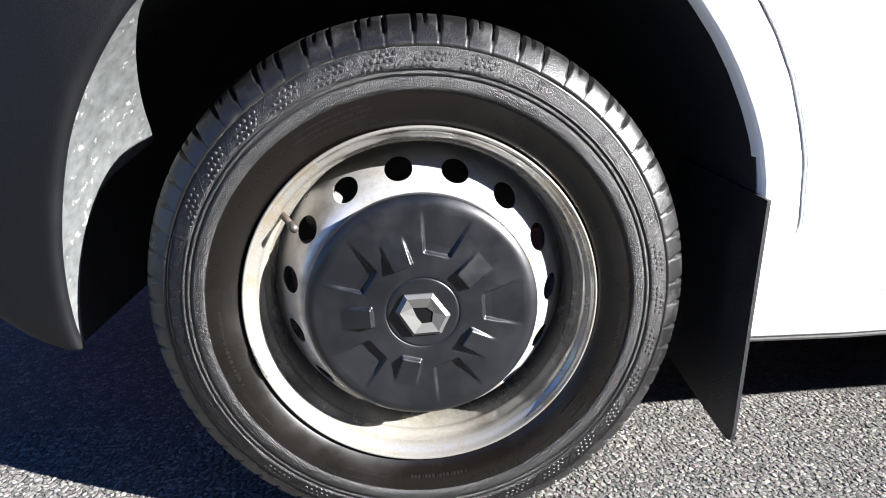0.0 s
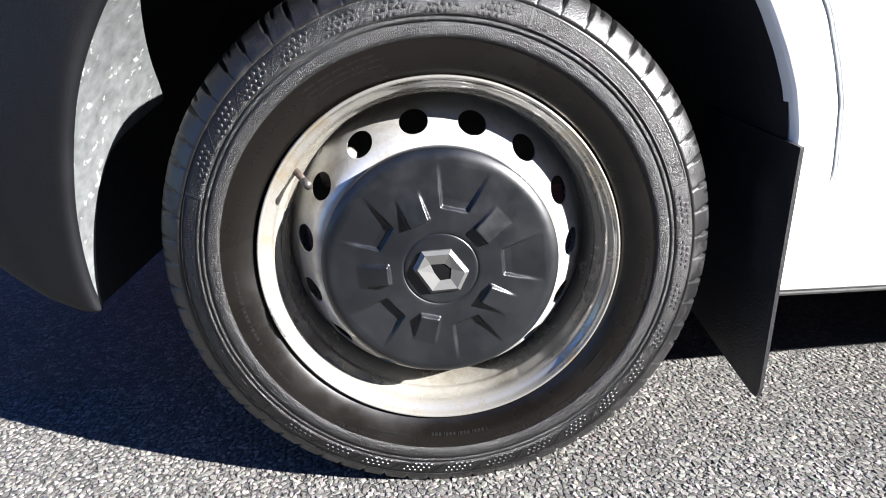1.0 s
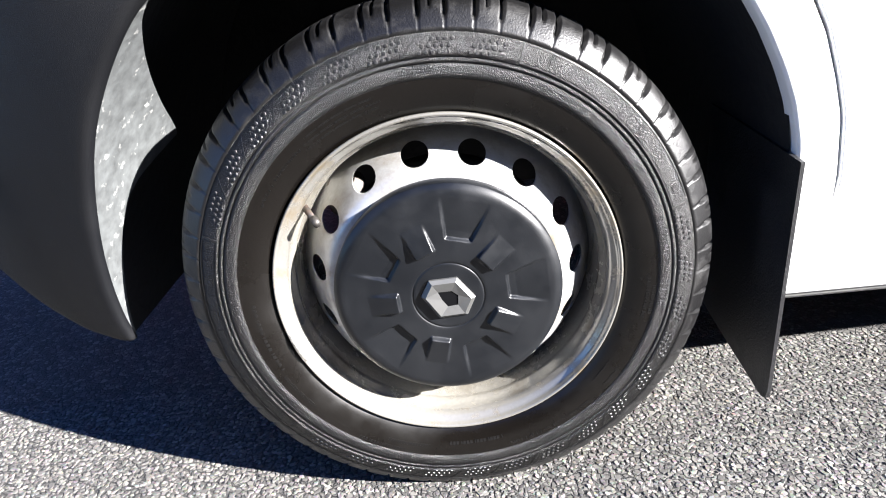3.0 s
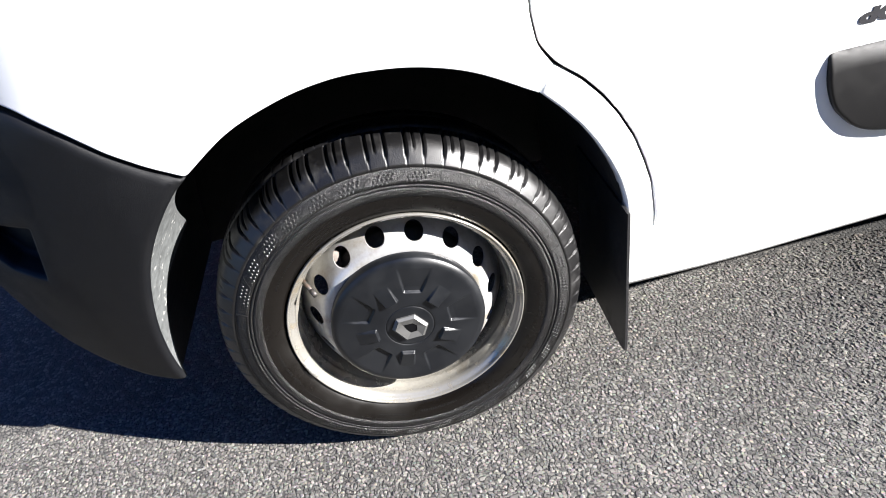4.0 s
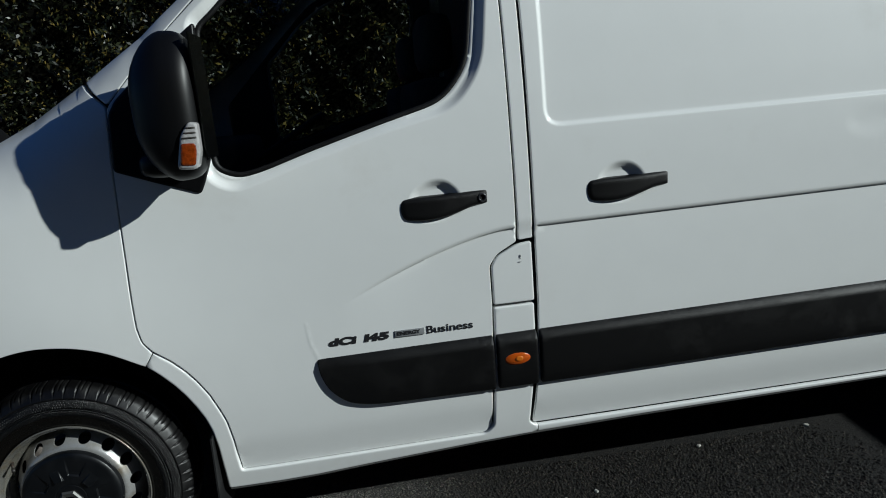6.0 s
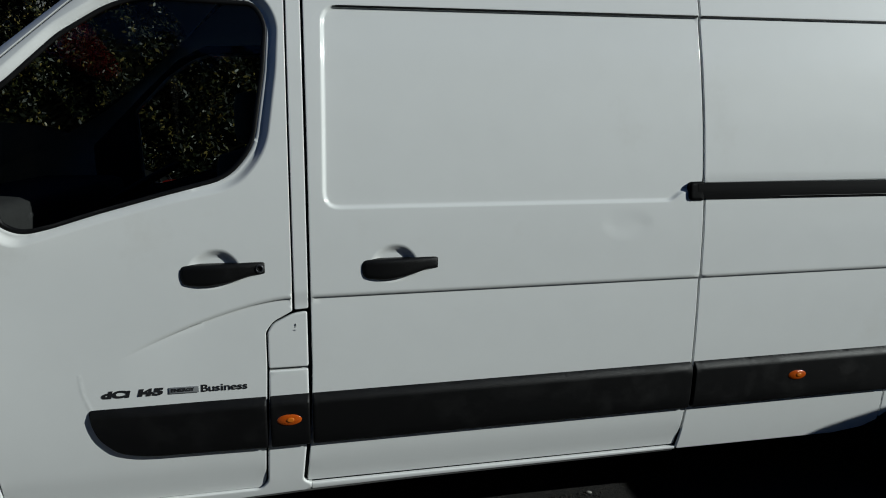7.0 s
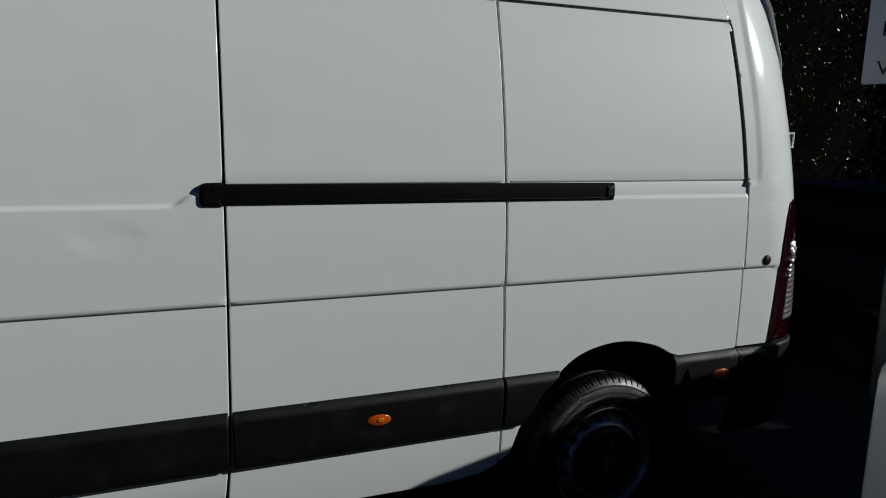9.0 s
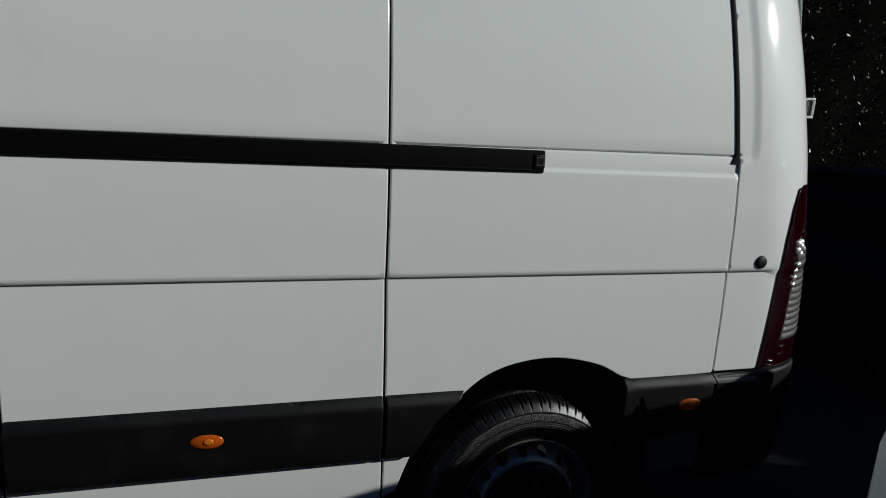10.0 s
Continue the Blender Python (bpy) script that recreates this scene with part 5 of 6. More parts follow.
tyre = part("tyre", bm, M_RUBBER, wheel, "black radial van tyre with dusty sidewall")
tyre.data.materials.append(M_GRAIN)
tyre.data.materials.append(M_BEAD)


def side_r(r):
    return float(np.interp(r, pa[:31, 0], pa[:31, 1]))


# knurled dots and slanted ribs round the sidewall
bm = bmesh.new()
for g in range(PITCHES):
    c = 2 * math.pi * (g + 0.3) / PITCHES
    deg = (math.degrees(c) + 180) % 360 - 180
    if 18 < deg < 78 or -132 < deg < -66:
        continue
    for j in range(5):
        for i in range(3):
            if (i == 0 and j > 3) or (i == 2 and j < 1):
                continue
            a = c + radians(-3.4 + 1.42 * j + 0.70 * i)
            r = 0.2895 + 0.0068 * i
            y = side_r(r)
            o = Vector((r * math.sin(a), y, r * math.cos(a)))
            e1, e2 = Vector((math.cos(a), 0, -math.sin(a))), Vector((math.sin(a), 0.35, math.cos(a))).normalized()
            ring = [o + (e1 * math.cos(q) + e2 * math.sin(q)) * 0.0026 for q in np.linspace(0, 2 * math.pi, 8, endpoint=False)]
            top = [o + (e1 * math.cos(q) + e2 * math.sin(q)) * 0.0017 + Vector((0, -0.0011, 0)) for q in np.linspace(0, 2 * math.pi, 8, endpoint=False)]
            rv, tv = [bm.verts.new(p) for p in ring], [bm.verts.new(p) for p in top]
            for q in range(8):
                bm.faces.new((rv[q], rv[(q + 1) % 8], tv[(q + 1) % 8], tv[q]))
            bm.faces.new(tv)
    # slanted rib between two groups
    pts = []
    for t in np.linspace(0, 1, 6):
        r = 0.2868 + 0.0215 * t
        a = c + radians(3.6 + 3.8 * t)
        pts.append((Vector((r * math.sin(a), side_r(r) - 0.0006, r * math.cos(a))), a))
    for (p, a), (q, b) in zip(pts, pts[1:]):
        w = 0.0007
        s = Vector((math.cos(a), 0, -math.sin(a))) * w
        d = Vector((0, 0.0012, 0))
        v = [bm.verts.new(x) for x in (p - s + d, p - s, p + s, p + s + d, q - s + d, q - s, q + s, q + s + d)]
        for i in range(3):
            bm.faces.new((v[i], v[i + 1], v[i + 5], v[i + 4]))
part("sidewall_knurling", bm, M_RUBBER, wheel, smooth=False)["kind"] = "stuff"


def arc_bar(bm, a0, a1, r0, r1, lift=0.0012, n=6):
    rows = []
    for a in np.linspace(radians(a0), radians(a1), n):
        rows.append([(r * math.sin(a), side_r(min(max(r, 0.219), 0.3335)) - l, r * math.cos(a)) for r, l in ((r0, -0.001), (r0, lift), ((r0 + r1) / 2, lift), (r1, lift), (r1, -0.001))])
    grid_sheet(bm, rows)
    for row in (rows[0], rows[-1]):
        bm.faces.new([bm.verts.new(p) for p in row])


# maker's marks as plain raised bars, inside raised border lines
for lo, hi, rows_n in ((22, 74, 15), (-128, -70, 11)):
    bm = bmesh.new()
    span = (hi - lo - 6) / rows_n
    for i in range(rows_n):
        a = lo + 3 + span * i
        wide = span * (0.62 if i % 3 else 0.5)
        arc_bar(bm, a, a + wide * (0.72 + 0.28 * ((i * 7) % 5) / 4), 0.2945 if i % 4 else 0.2910, 0.3050, 0.0006, 4)
    part("maker_mark", bm, M_GRAIN, wheel, "raised bars in place of a maker's mark", smooth=False)["kind"] = "stuff"
    bm = bmesh.new()
    arc_bar(bm, lo, hi, 0.2872, 0.2882, 0.0010, 40)
    arc_bar(bm, lo + 1, hi - 1, 0.3076, 0.3085, 0.0010, 40)
    arc_bar(bm, lo - 0.4, lo + 0.1, 0.2874, 0.3078, 0.0010, 2)
    arc_bar(bm, hi - 0.1, hi + 0.4, 0.2874, 0.3078, 0.0010, 2)
    part("mark_border", bm, M_RUBBER, wheel, smooth=False)
words("size_lettering", "225/65 R 16 C 112/110R", 0.0125, M_LETTER, wheel, None, 0.0006, (0.2545, radians(152), 0.0148, False), "raised size lettering")
words("type_lettering", "RADIAL", 0.0095, M_LETTER, wheel, None, 0.0006, (0.2530, radians(127), 0.0150, False))
words("type_lettering", "TUBELESS", 0.0095, M_LETTER, wheel, None, 0.0006, (0.2400, radians(127), 0.0188, False))
words("safety_lettering", "SAFETY WARNING", 0.0105, M_LETTER, wheel, None, 0.0006, (0.2470, radians(-47), 0.0163, False))
for i, (a0, a1) in enumerate(((-36, -12), (-35, -11), (-34, -13))):
    bm = bmesh.new()
    for k in range(26):
        t = a0 + (a1 - a0) * k / 26
        arc_bar(bm, t, t + (a1 - a0) / 26 * (0.75 if k % 5 else 0.3), 0.2410 + 0.0062 * i, 0.2432 + 0.0062 * i, 0.0003, 2)
    part("small_print", bm, M_LETTER, wheel, smooth=False)["kind"] = "stuff"
for a0, a1, r0 in ((-112, -88, 0.246), (-128, -114, 0.250), (92, 106, 0.250), (95, 104, 0.257), (168, 186, 0.2415), (192, 206, 0.246), (200, 215, 0.256)):
    bm = bmesh.new()
    for k in range(16):
        t = a0 + (a1 - a0) * k / 16
        arc_bar(bm, t, t + (a1 - a0) / 16 * (0.7 if k % 4 else 0.3), r0, r0 + 0.0042, 0.0004, 2)
    part("small_print", bm, M_LETTER, wheel, smooth=False)["kind"] = "stuff"
# balance weight clipped on the rim
bm = bmesh.new()
rows = []
for a in np.linspace(radians(-114), radians(-102), 9):
    e = max(0.0, math.sin(math.pi * (math.degrees(a) + 114) / 12)) ** 0.5
    rows.append([(r * math.sin(a), y, r * math.cos(a)) for r, y in ((0.2214, 0.0240), (0.2198, 0.0230 - 0.003 * e), (0.2160, 0.0262 - 0.005 * e), (0.2110, 0.0325 - 0.006 * e), (0.2078, 0.0365 - 0.004 * e), (0.2062, 0.0420))])
grid_sheet(bm, rows)
part("balance_weight", bm, M_WEIGHT, wheel)

REAR_HUB = (4.345, 0.020, 0.280)
copy_thing(wheel, pose(*REAR_HUB, 0, 25, 0))
copy_thing(wheel, pose(0, 2.07, 0.335, 0, 0, 180))
copy_thing(wheel, pose(4.345, 2.05, 0.280, 0, 0, 180))


# ---- other vehicles ----
def section_ring(bm, u, zl, zt, hw, p=3.2, n=22):
    zc, hz = (zl + zt) / 2, (zt - zl) / 2
    ring = []
    for k in range(n):
        a = 2 * math.pi * k / n
        c, s = math.cos(a), math.sin(a)
        q = (abs(c) ** p + abs(s) ** p) ** (-1 / p)
        ring.append(bm.verts.new((u, hw * c * q, zc + hz * s * q)))
    return ring


def loft(sections, p=3.2, sub=5):
    """A smooth body through (u, z low, z top, half width) sections."""
    s = np.array(sections, float)
    t = np.arange(len(s))
    tt = np.linspace(0, len(s) - 1, (len(s) - 1) * sub + 1)
    q = np.stack([np.interp(tt, t, s[:, i]) for i in range(4)], 1)
    for _ in range(2):
        q[1:-1] = 0.25 * q[:-2] + 0.5 * q[1:-1] + 0.25 * q[2:]
    bm = bmesh.new()
    rings = [section_ring(bm, *r, p=p) for r in q]
    for a, b in zip(rings, rings[1:]):
        for k in range(len(a)):
            bm.faces.new((a[k], a[(k + 1) % len(a)], b[(k + 1) % len(a)], b[k]))
    bm.faces.new(rings[0][::-1])
    bm.faces.new(rings[-1])
    return bm


def vehicle(name, label, category, paint, at, yaw, body, glass, roof, axles, half, wheel_r, lamps, grille, lens=None, pane=None, square=4.2, pillars=(), mirror=None):
    car = thing(name, label, category)
    b = part("body", loft(body, square), paint, car)
    part("glasshouse", loft(glass, 2.6), pane or M_CARGLASS, car, "dark window glass")
    part("roof", loft(roof, 2.6), paint, car)
    for u in axles:
        for s in (-1, 1):
            bm = bmesh.new()
            revolve(bm, [(0.62 * wheel_r, -0.01), (0.70 * wheel_r, -0.02), (0.90 * wheel_r, -0.015), (0.99 * wheel_r, 0.02), (wheel_r, 0.06), (wheel_r, 0.15), (0.9 * wheel_r, 0.19)], 40)
            w = part("wheel", bm, M_RUBBER, car)
            w.matrix_basis = pose(u, s * half, wheel_r, 0, 0, 0 if s < 0 else 180)
            bm = bmesh.new()
            revolve(bm, [(0.0, 0.01), (0.12 * wheel_r, 0.005), (0.55 * wheel_r, 0.02), (0.60 * wheel_r, 0.0), (0.64 * wheel_r, 0.0)], 32)
            part("rim", bm, lens or M_STEEL, w)
    for u, v, z, hu, hv, hz in lamps:
        for s in (-1, 1):
            bm = bmesh.new()
            rounded_block(bm, (u, s * v, z), (hu, hv, hz), 2.6, 20, 12)
            part("headlamp", bm, lens or M_CLEAR, car)
    for u in pillars:
        for s in (-1, 1):
            bm = bmesh.new()
            box(bm, (-0.035, -0.02, 0.0), (0.035, 0.02, 0.46), 0.008, Matrix.Translation((u, s * (half - 0.135), 0.97)) @ Matrix.Rotation(radians(8 * s), 4, "X"))
            part("pillar", bm, paint, car)
    u, hv, z, hz = grille
    bm = bmesh.new()
    box(bm, (u - 0.02, -hv, z - hz), (u + 0.06, hv, z + hz), 0.02)
    g = part("grille", bm, M_TRIM, car)
    for k in range(4):
        bm = bmesh.new()
        zz = z - hz + (k + 0.7) * hz * 2 / 4.6
        box(bm, (u - 0.03, -hv * 0.94, zz - 0.008), (u - 0.01, hv * 0.94, zz + 0.008), 0.004)
        part("grille_bar", bm, M_CHROME, g)
    bm = bmesh.new()
    box(bm, (u - 0.06, -0.26, z - hz - 0.16), (u - 0.045, 0.26, z - hz - 0.05), 0.004)
    part("plain_plate", bm, M_PLATE, car)
    for s in (-1, 1):
        bm = bmesh.new()
        rounded_block(bm, (glass[1][0] + 0.25, s * (half + 0.09), glass[0][2] + 0.02), (0.07, 0.10, 0.07), 3.0, 18, 10)
        part("door_mirror", bm, mirror or paint, car)
        bm = bmesh.new()
        tube(bm, (glass[0][0] - 0.03, s * 0.30, glass[0][2] + 0.012), (glass[0][0] + 0.10, s * 0.30 - 0.5, glass[0][2] + 0.06), 0.009)
        part("wiper", bm, M_INK, car)
    car.matrix_basis = pose(*at, 0, 0, yaw)
    return car


M_CARGLASS = mat("dark_car_glass", (0.010, 0.012, 0.013), 0.04, coat=1.0, vary=0.1)
M_PLATE = mat("plain_plate_white", (0.7, 0.7, 0.68), 0.4, vary=0.05)
M_BLUE = mat("dark_blue_paint", (0.010, 0.010, 0.040), 0.25, metal=0.3, coat=0.3, vary=0.03, dirt=(0.016, 0.016, 0.04), dirt_scale=4)
M_REDP = mat("red_paint", (0.45, 0.015, 0.015), 0.28, coat=0.9, vary=0.03, dirt=(0.30, 0.02, 0.02), dirt_scale=4)
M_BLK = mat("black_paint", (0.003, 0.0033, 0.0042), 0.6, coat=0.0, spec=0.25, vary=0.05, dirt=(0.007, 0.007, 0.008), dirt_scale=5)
HATCH = dict(body=[(0.0, 0.35, 0.62, 0.62), (0.08, 0.24, 0.78, 0.78), (0.45, 0.20, 0.92, 0.86), (1.10, 0.20, 1.00, 0.89), (2.2, 0.20, 1.02, 0.89), (3.3, 0.22, 1.02, 0.88), (3.85, 0.26, 1.0, 0.84), (4.0, 0.35, 0.9, 0.74)],
             glass=[(1.0, 0.90, 1.00, 0.74), (1.35, 0.90, 1.22, 0.73), (1.8, 0.90, 1.42, 0.69), (2.6, 0.90, 1.45, 0.68), (3.4, 0.90, 1.40, 0.66), (3.85, 0.90, 1.10, 0.64)],
             roof=[(1.72, 1.36, 1.42, 0.60), (1.9, 1.38, 1.455, 0.645), (2.6, 1.40, 1.48, 0.645), (3.35, 1.37, 1.44, 0.62), (3.5, 1.34, 1.39, 0.58)],
             axles=(0.78, 3.25), half=0.86, wheel_r=0.31, lamps=((0.22, 0.66, 0.70, 0.12, 0.17, 0.085),), grille=(0.03, 0.40, 0.62, 0.09))
SHORT = dict(HATCH, body=[(0.0, 0.35, 0.62, 0.62), (0.08, 0.24, 0.78, 0.78), (0.35, 0.20, 0.90, 0.86), (0.70, 0.20, 0.95, 0.89), (2.2, 0.20, 1.02, 0.89), (3.3, 0.22, 1.02, 0.88), (3.85, 0.26, 1.0, 0.84), (4.0, 0.35, 0.9, 0.74)],
             glass=[(0.52, 0.86, 0.93, 0.80), (0.85, 0.88, 1.12, 0.79), (1.30, 0.90, 1.36, 0.74), (1.7, 0.90, 1.45, 0.69), (3.4, 0.90, 1.42, 0.66), (3.85, 0.90, 1.10, 0.64)],
             roof=[(1.45, 1.36, 1.42, 0.60), (1.7, 1.38, 1.455, 0.645), (2.6, 1.40, 1.48, 0.645), (3.35, 1.37, 1.44, 0.62), (3.5, 1.34, 1.39, 0.58)])
REAR_CAB = dict(HATCH, glass=[(1.30, 0.90, 1.00, 0.74), (1.65, 0.90, 1.18, 0.73), (2.15, 0.90, 1.41, 0.69), (2.6, 0.90, 1.45, 0.68), (3.4, 0.90, 1.40, 0.66), (3.85, 0.90, 1.10, 0.64)],
                roof=[(2.08, 1.36, 1.42, 0.60), (2.25, 1.38, 1.455, 0.645), (2.7, 1.40, 1.48, 0.645), (3.35, 1.37, 1.44, 0.62), (3.5, 1.34, 1.39, 0.58)])
MPV = dict(body=[(0.0, 0.34, 0.86, 0.66), (0.06, 0.24, 1.06, 0.80), (0.30, 0.20, 1.20, 0.87), (0.60, 0.20, 1.258, 0.89), (1.1, 0.20, 1.375, 0.89), (1.45, 0.20, 1.44, 0.89), (2.2, 0.20, 1.47, 0.89), (3.8, 0.22, 1.44, 0.88), (4.2, 0.28, 1.2, 0.82)],
           glass=[(0.70, 1.0, 1.16, 0.78), (1.0, 1.0, 1.30, 0.77), (1.45, 1.0, 1.45, 0.74), (1.95, 1.0, 1.57, 0.72), (2.4, 1.0, 1.68, 0.70), (3.6, 1.0, 1.74, 0.68), (4.15, 1.0, 1.35, 0.66)],
           roof=[(2.05, 1.52, 1.58, 0.62), (2.4, 1.60, 1.73, 0.68), (2.9, 1.64, 1.79, 0.68), (3.6, 1.64, 1.77, 0.65), (3.85, 1.56, 1.66, 0.60)],
           axles=(0.80, 3.4), half=0.86, wheel_r=0.32, lamps=((0.20, 0.66, 0.80, 0.12, 0.16, 0.11),), grille=(0.03, 0.42, 0.66, 0.09))


def ground_z(x):
    return SLOPE * x


white_car = vehicle("people_carrier", "white people carrier parked close beside the van's tail", "car", M_WHITE, (4.745, -1.455, ground_z(6.0)), 0, square=8.0, **MPV)
white_car.scale = (1.0, 1.0, 0.99)
# rims, lamps and glass share the black paint: shade put into their colour
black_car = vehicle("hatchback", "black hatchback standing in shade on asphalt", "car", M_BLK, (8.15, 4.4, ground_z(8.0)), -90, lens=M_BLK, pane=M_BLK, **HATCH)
black_car.scale = (1.0, 1.0, 0.94)
blue_car = vehicle("hatchback", "dark blue hatchback with a chrome-barred grille on asphalt", "car", M_BLUE, (-2.62, 2.62, ground_z(-2.6)), 103, pane=M_BLK, lens=M_INK, mirror=M_BLK, **SHORT)
blue_car.scale = (1.0, 1.0, 1.10)
red_car = vehicle("hatchback", "bright red hatchback parked before the hedge", "car", M_REDP, (1.05, 6.75, ground_z(-1.5)), 180, pane=M_BLK, pillars=(2.4, 3.18), **REAR_CAB)
red_car.scale = (1.0, 1.0, 0.88)

# ---- sign on a post ----
sign = thing("sign", "white board with dark capitals on a grey post", "sign")
M_BOARD = mat("sign_white", (0.72, 0.72, 0.74), 0.5, vary=0.04, dirt=(0.6, 0.6, 0.58), dirt_scale=5)
M_CAPS = mat("sign_capitals", (0.03, 0.03, 0.045), 0.5)
bm = bmesh.new()
box(bm, (0.0, -0.012, 0.0), (0.62, 0.012, 0.76), 0.004)
part("board", bm, M_BOARD, sign)
for i, line in enumerate(("LO", "V", "NU", "L", "VE")):
    words("capitals", line, 0.128, M_CAPS, sign, Matrix.Translation(((0.115, 0.175, 0.075, 0.15, 0.07)[i], -0.014, 0.525 - 0.118 * i)) @ Matrix(((1, 0, 0, 0), (0, 0, -1, 0), (0, 1, 0, 0), (0, 0, 0, 1))), depth=0.001)
bm = bmesh.new()
tube(bm, (0.31, 0.06, -2.05), (0.31, 0.06, 0.70), 0.045, n=16)
part("post", bm, mat("post_grey", (0.45, 0.45, 0.46), 0.5, vary=0.1), sign)
sign.matrix_basis = pose(6.825, 1.016, 1.944, 0, 0, -53)


# ---- hedges ----
def hedge(name, label, x0, x1, y0, y1, top, count, seed, size=(0.05, 0.10), turn=0, focus=(0, 1, 0)):
    rng = np.random.default_rng(seed)
    n = count
    x = np.where(rng.uniform(size=n) < focus[2], rng.uniform(focus[0], focus[1], n), rng.uniform(x0, x1, n))
    t = rng.uniform(0, 1, n)
    bulge = 0.5 * np.sin(x * 1.7 + seed) + 0.35 * np.sin(x * 3.9 + 1.3 * seed) + 0.2 * np.sin(x * 9.1)
    h = top + 0.9 * bulge
    z = h * rng.uniform(0, 1, n) ** 0.8
    clump = 0.35 * np.sin(x * 5.3 + 2 * z) * np.sin(z * 4.1 + x) + 0.25 * np.sin(11 * x + 7 * z)
    y = y0 + (0.5 if y1 > y0 else -0.5) + clump + (y1 - y0) * t ** 2.2 + rng.normal(0, 0.10, n)
    c = np.stack([x, y, z + SLOPE * x], 1)
    a = rng.normal(size=(n, 3))
    a /= np.linalg.norm(a, axis=1)[:, None]
    b = rng.normal(size=(n, 3))
    b -= (b * a).sum(1)[:, None] * a
    b /= np.linalg.norm(b, axis=1)[:, None]
    s = rng.uniform(*size, n)[:, None]
    v = np.stack([c - a * s, c + b * s * 0.42, c + a * s, c - b * s * 0.42], 1).reshape(-1, 3)
    f = np.arange(4 * n).reshape(-1, 4)
    me = bpy.data.meshes.new(name)
    me.from_pydata(v.tolist(), [], f.tolist())
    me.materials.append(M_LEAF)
    root = thing(name, label, "hedge", kind="stuff")
    ob = new("leaves", me)
    ob.parent = root
    # near-black sheet behind the leaves, in place of the hedge's inner shade
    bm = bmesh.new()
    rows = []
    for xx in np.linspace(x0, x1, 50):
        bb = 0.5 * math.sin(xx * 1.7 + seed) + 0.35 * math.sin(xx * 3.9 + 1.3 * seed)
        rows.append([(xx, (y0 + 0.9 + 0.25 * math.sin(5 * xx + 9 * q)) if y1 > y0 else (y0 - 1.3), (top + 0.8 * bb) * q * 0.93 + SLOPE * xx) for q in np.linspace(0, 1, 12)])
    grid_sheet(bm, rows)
    part("shade_sheet", bm, M_CORE, root)
    root.matrix_basis = pose(0, 0, 0, 0, 0, turn)
    return root


hedge("hedge", "tall unclipped dark green hedge along the car park", -20, 22, 8.6, 10.2, 7.0, 210000, 3, (0.025, 0.058), 0, (-9.0, 3.0, 0.75))
# two unseen rows behind the camera, added to shape sky light on the van
hedge("hedge", "unseen dark trees and shrubs across the car park, added to block sky light", -6.5, 20, -10.8, -12.0, 9.0, 66000, 5, (0.085, 0.17))
hedge("hedge", "unseen low shrubs added across the car park", -18, -6.5, -12.0, -13.0, 1.8, 9000, 6, (0.06, 0.12))
# stretched out of view towards the sun, to shade the ground past the tail
hedge("hedge", "dark overgrown hedge closing the end of the car park", -3.8, 6.3, -13.6, -14.8, 6.6, 20000, 9, (0.09, 0.19), 90)



# ---- loose stone chips of the wearing course, where the asphalt is seen close ----
def chip_mat():
    m = bpy.data.materials.new("stone_chips")
    m.use_nodes = True
    nt = m.node_tree
    g = nt.nodes.new("ShaderNodeNewGeometry")
    r = nt.nodes.new("ShaderNodeValToRGB")
    e = r.color_ramp.elements
    e[0].color, e[1].color = (0.058, 0.0562, 0.053, 1), (0.182, 0.1740, 0.160, 1)
    k = e.new(0.62)
    k.color = (0.098, 0.095, 0.089, 1)
    nt.links.new(g.outputs["Random Per Island"], r.inputs["Fac"])
    n = nt.nodes.new("ShaderNodeTexNoise")
    n.inputs["Scale"].default_value = 380
    mx = nt.nodes.new("ShaderNodeMix")
    mx.data_type, mx.blend_type = "RGBA", "OVERLAY"
    mx.inputs["Factor"].default_value = 0.75
    nt.links.new(r.outputs["Color"], mx.inputs["A"])
    nt.links.new(n.outputs["Color"], mx.inputs["B"])
    nt.links.new(exposure_drop(nt, mx.outputs["Result"]), nt.nodes["Principled BSDF"].inputs["Base Color"])
    nt.nodes["Principled BSDF"].inputs["Roughness"].default_value = 0.7
    return m


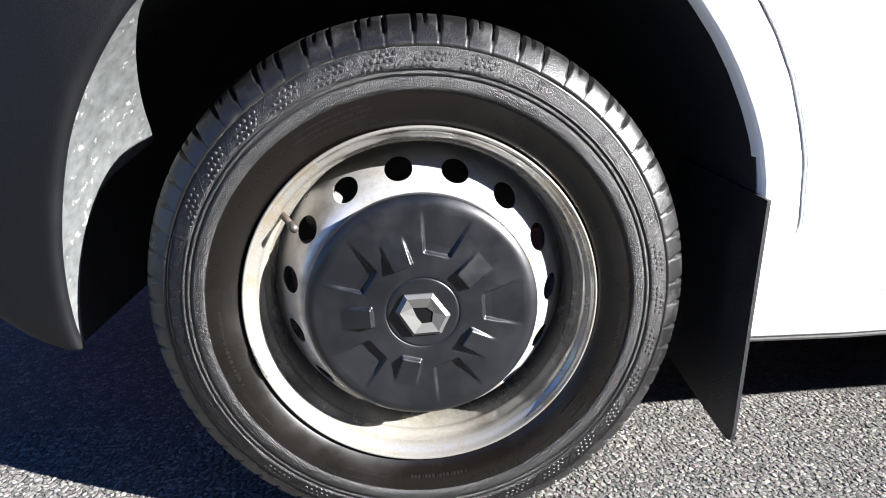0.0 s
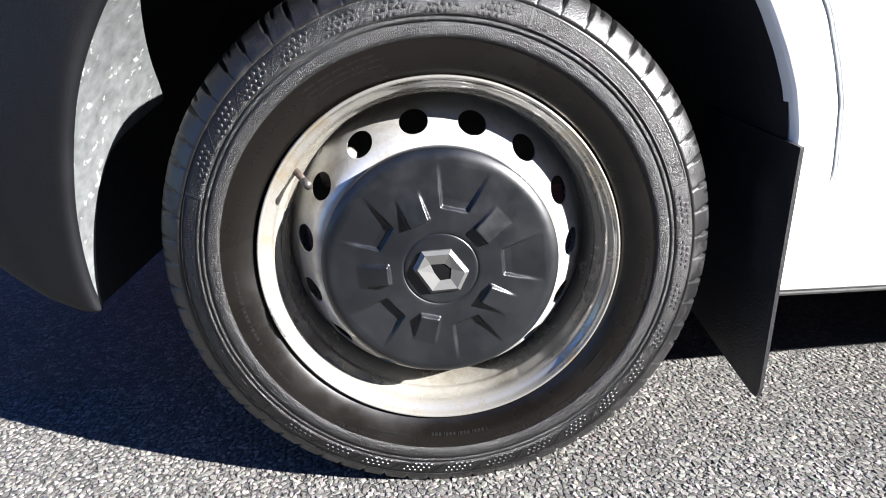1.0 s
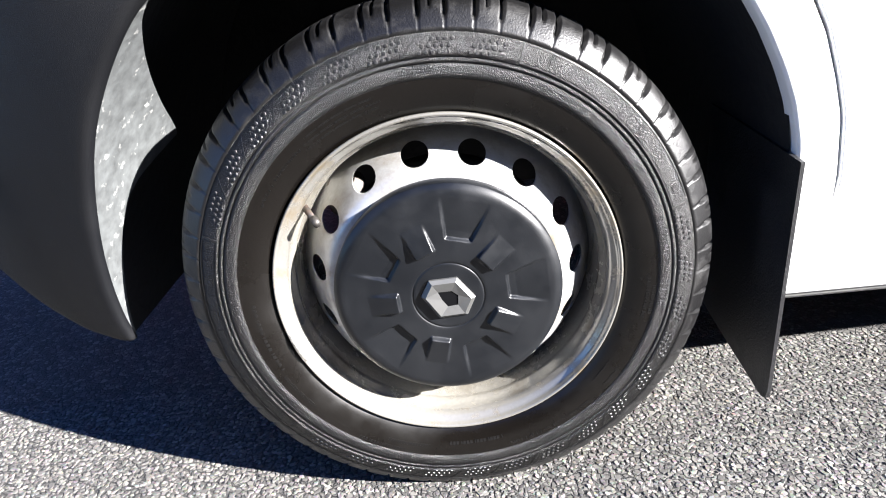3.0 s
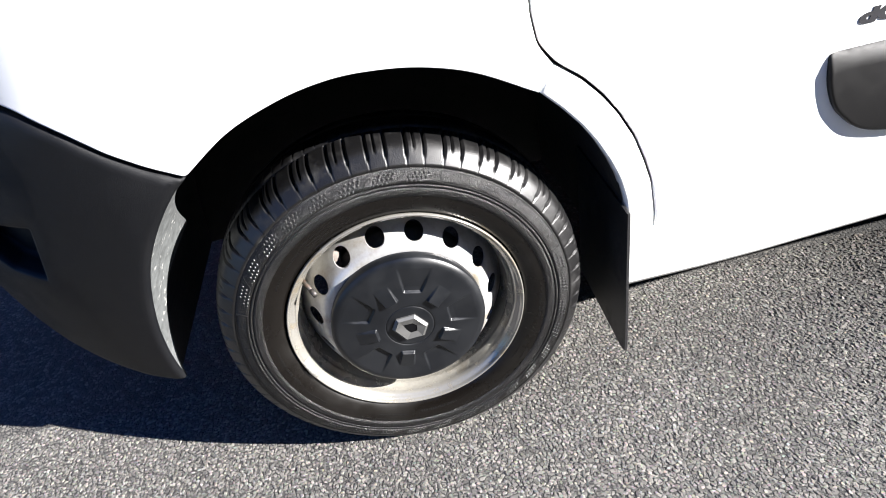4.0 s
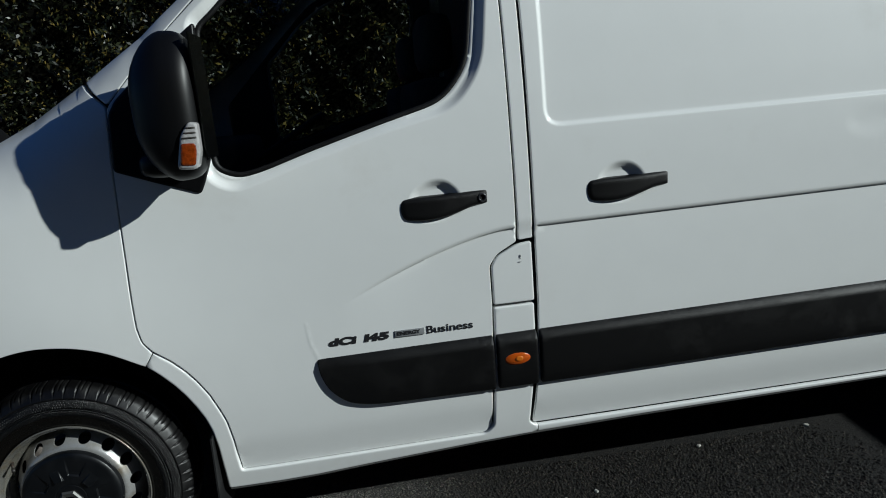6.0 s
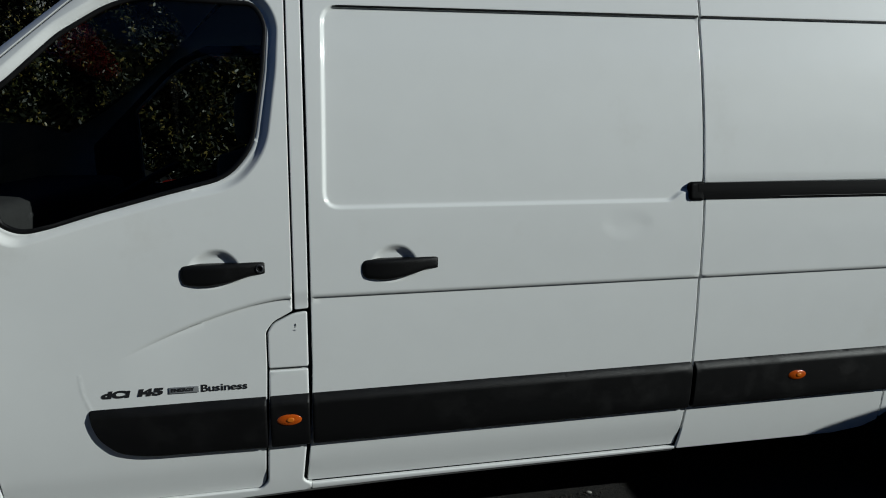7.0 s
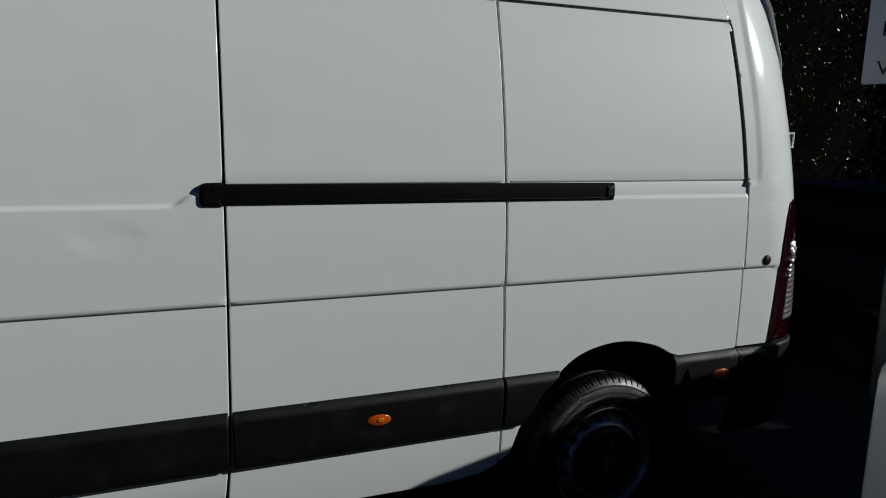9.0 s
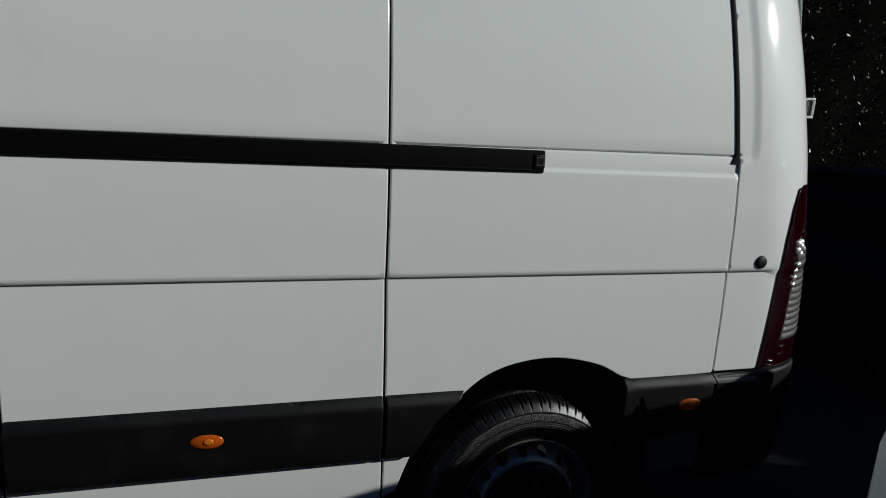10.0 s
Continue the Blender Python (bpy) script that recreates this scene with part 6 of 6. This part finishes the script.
def chips(x0, x1, y0, y1, pitch, seed):
    rng = np.random.default_rng(seed)
    gx, gy = np.meshgrid(np.arange(x0, x1, pitch), np.arange(y0, y1, pitch))
    c = np.stack([gx.ravel(), gy.ravel()], 1) + rng.uniform(-0.42, 0.42, (gx.size, 2)) * pitch
    # thinning out raggedly towards the edges of the patch
    edge = np.minimum(np.minimum(c[:, 0] - x0, x1 - c[:, 0]), c[:, 1] - y0) + 0.10 * np.sin(7 * c[:, 0] + 3 * np.sin(5 * c[:, 1])) * np.sin(6 * c[:, 1])
    c = c[rng.uniform(size=len(c)) < 0.95 * smooth01((edge - 0.06) / 0.42)]
    n = len(c)
    rad = pitch * rng.uniform(0.44, 0.74, n)
    rough = np.clip((c[:, 0] - 0.7) / 0.8, 0, 1)
    tall = pitch * rng.uniform(0.02, 0.20, n) * (1 + 1.6 * rough)
    ang = rng.uniform(0, 6.283, n)[:, None] + np.arange(6) * math.pi / 3 + rng.uniform(-0.35, 0.35, (n, 6))
    rr = rad[:, None] * rng.uniform(0.72, 1.12, (n, 6))
    stretch = rng.uniform(0.7, 1.3, n)[:, None]
    ox, oy = rr * np.cos(ang) * stretch, rr * np.sin(ang) / stretch
    tilt = rng.normal(0, 0.10, (n, 2)) * (1 + 1.5 * rough[:, None])
    base = SLOPE * c[:, :1]
    low = np.stack([c[:, :1] + ox, c[:, 1:] + oy, base - 0.002 + 0 * ox], 2)
    ix, iy = ox * 0.66, oy * 0.66
    top = np.stack([c[:, :1] + ix, c[:, 1:] + iy, base + tall[:, None] + tilt[:, :1] * ix + tilt[:, 1:] * iy], 2)
    v = np.concatenate([low, top], 1).reshape(-1, 3)
    start = (np.arange(n) * 12)[:, None]
    faces = []
    for k in range(6):
        k2 = (k + 1) % 6
        faces.append(np.concatenate([start + k, start + k2, start + 6 + k2, start + 6 + k], 1))
    quads = np.concatenate(faces).tolist()
    caps = np.concatenate([start + 6 + k for k in range(6)], 1).tolist()
    me = bpy.data.meshes.new("stone_chips")
    me.from_pydata(v.tolist(), [], quads + caps)
    me.materials.append(chip_mat())
    return tagged(new("stone_chips", me), "pale and dark stone chips bedded in asphalt", "stone chips", kind="stuff")


chips(-1.62, 2.95, -1.30, 0.34, 0.0085, 11)


# ---- a few loose pale pebbles ----
def pebble(x, y, size, seed):
    rng = np.random.default_rng(seed)
    bm = bmesh.new()
    rounded_block(bm, (0, 0, 0), (size, size * 0.75, size * 0.5), 2.6, 10, 6)
    for v in bm.verts:
        v.co *= 1 + rng.uniform(-0.14, 0.14)
    ob = part("pebble", bm, M_PEBBLE, smooth=False)
    ob.matrix_basis = pose(x, y, SLOPE * x + size * 0.40, 0, 0, seed * 37)
    return tagged(ob, "small pale pebble lying loose on dark asphalt", "pebble", group="loose pebbles")


M_PEBBLE = mat("pale_stone", (0.42, 0.41, 0.38), 0.8, vary=0.2, scale=120)
for k, (x, y, size) in enumerate(((2.185, 0.30, 0.010), (1.678, -0.078, 0.012), (1.685, 0.115, 0.009), (2.68, 0.335, 0.011), (1.565, 0.101, 0.006), (1.30, -0.16, 0.006), (1.95, -0.02, 0.007))):
    pebble(x, y, size, k + 1)
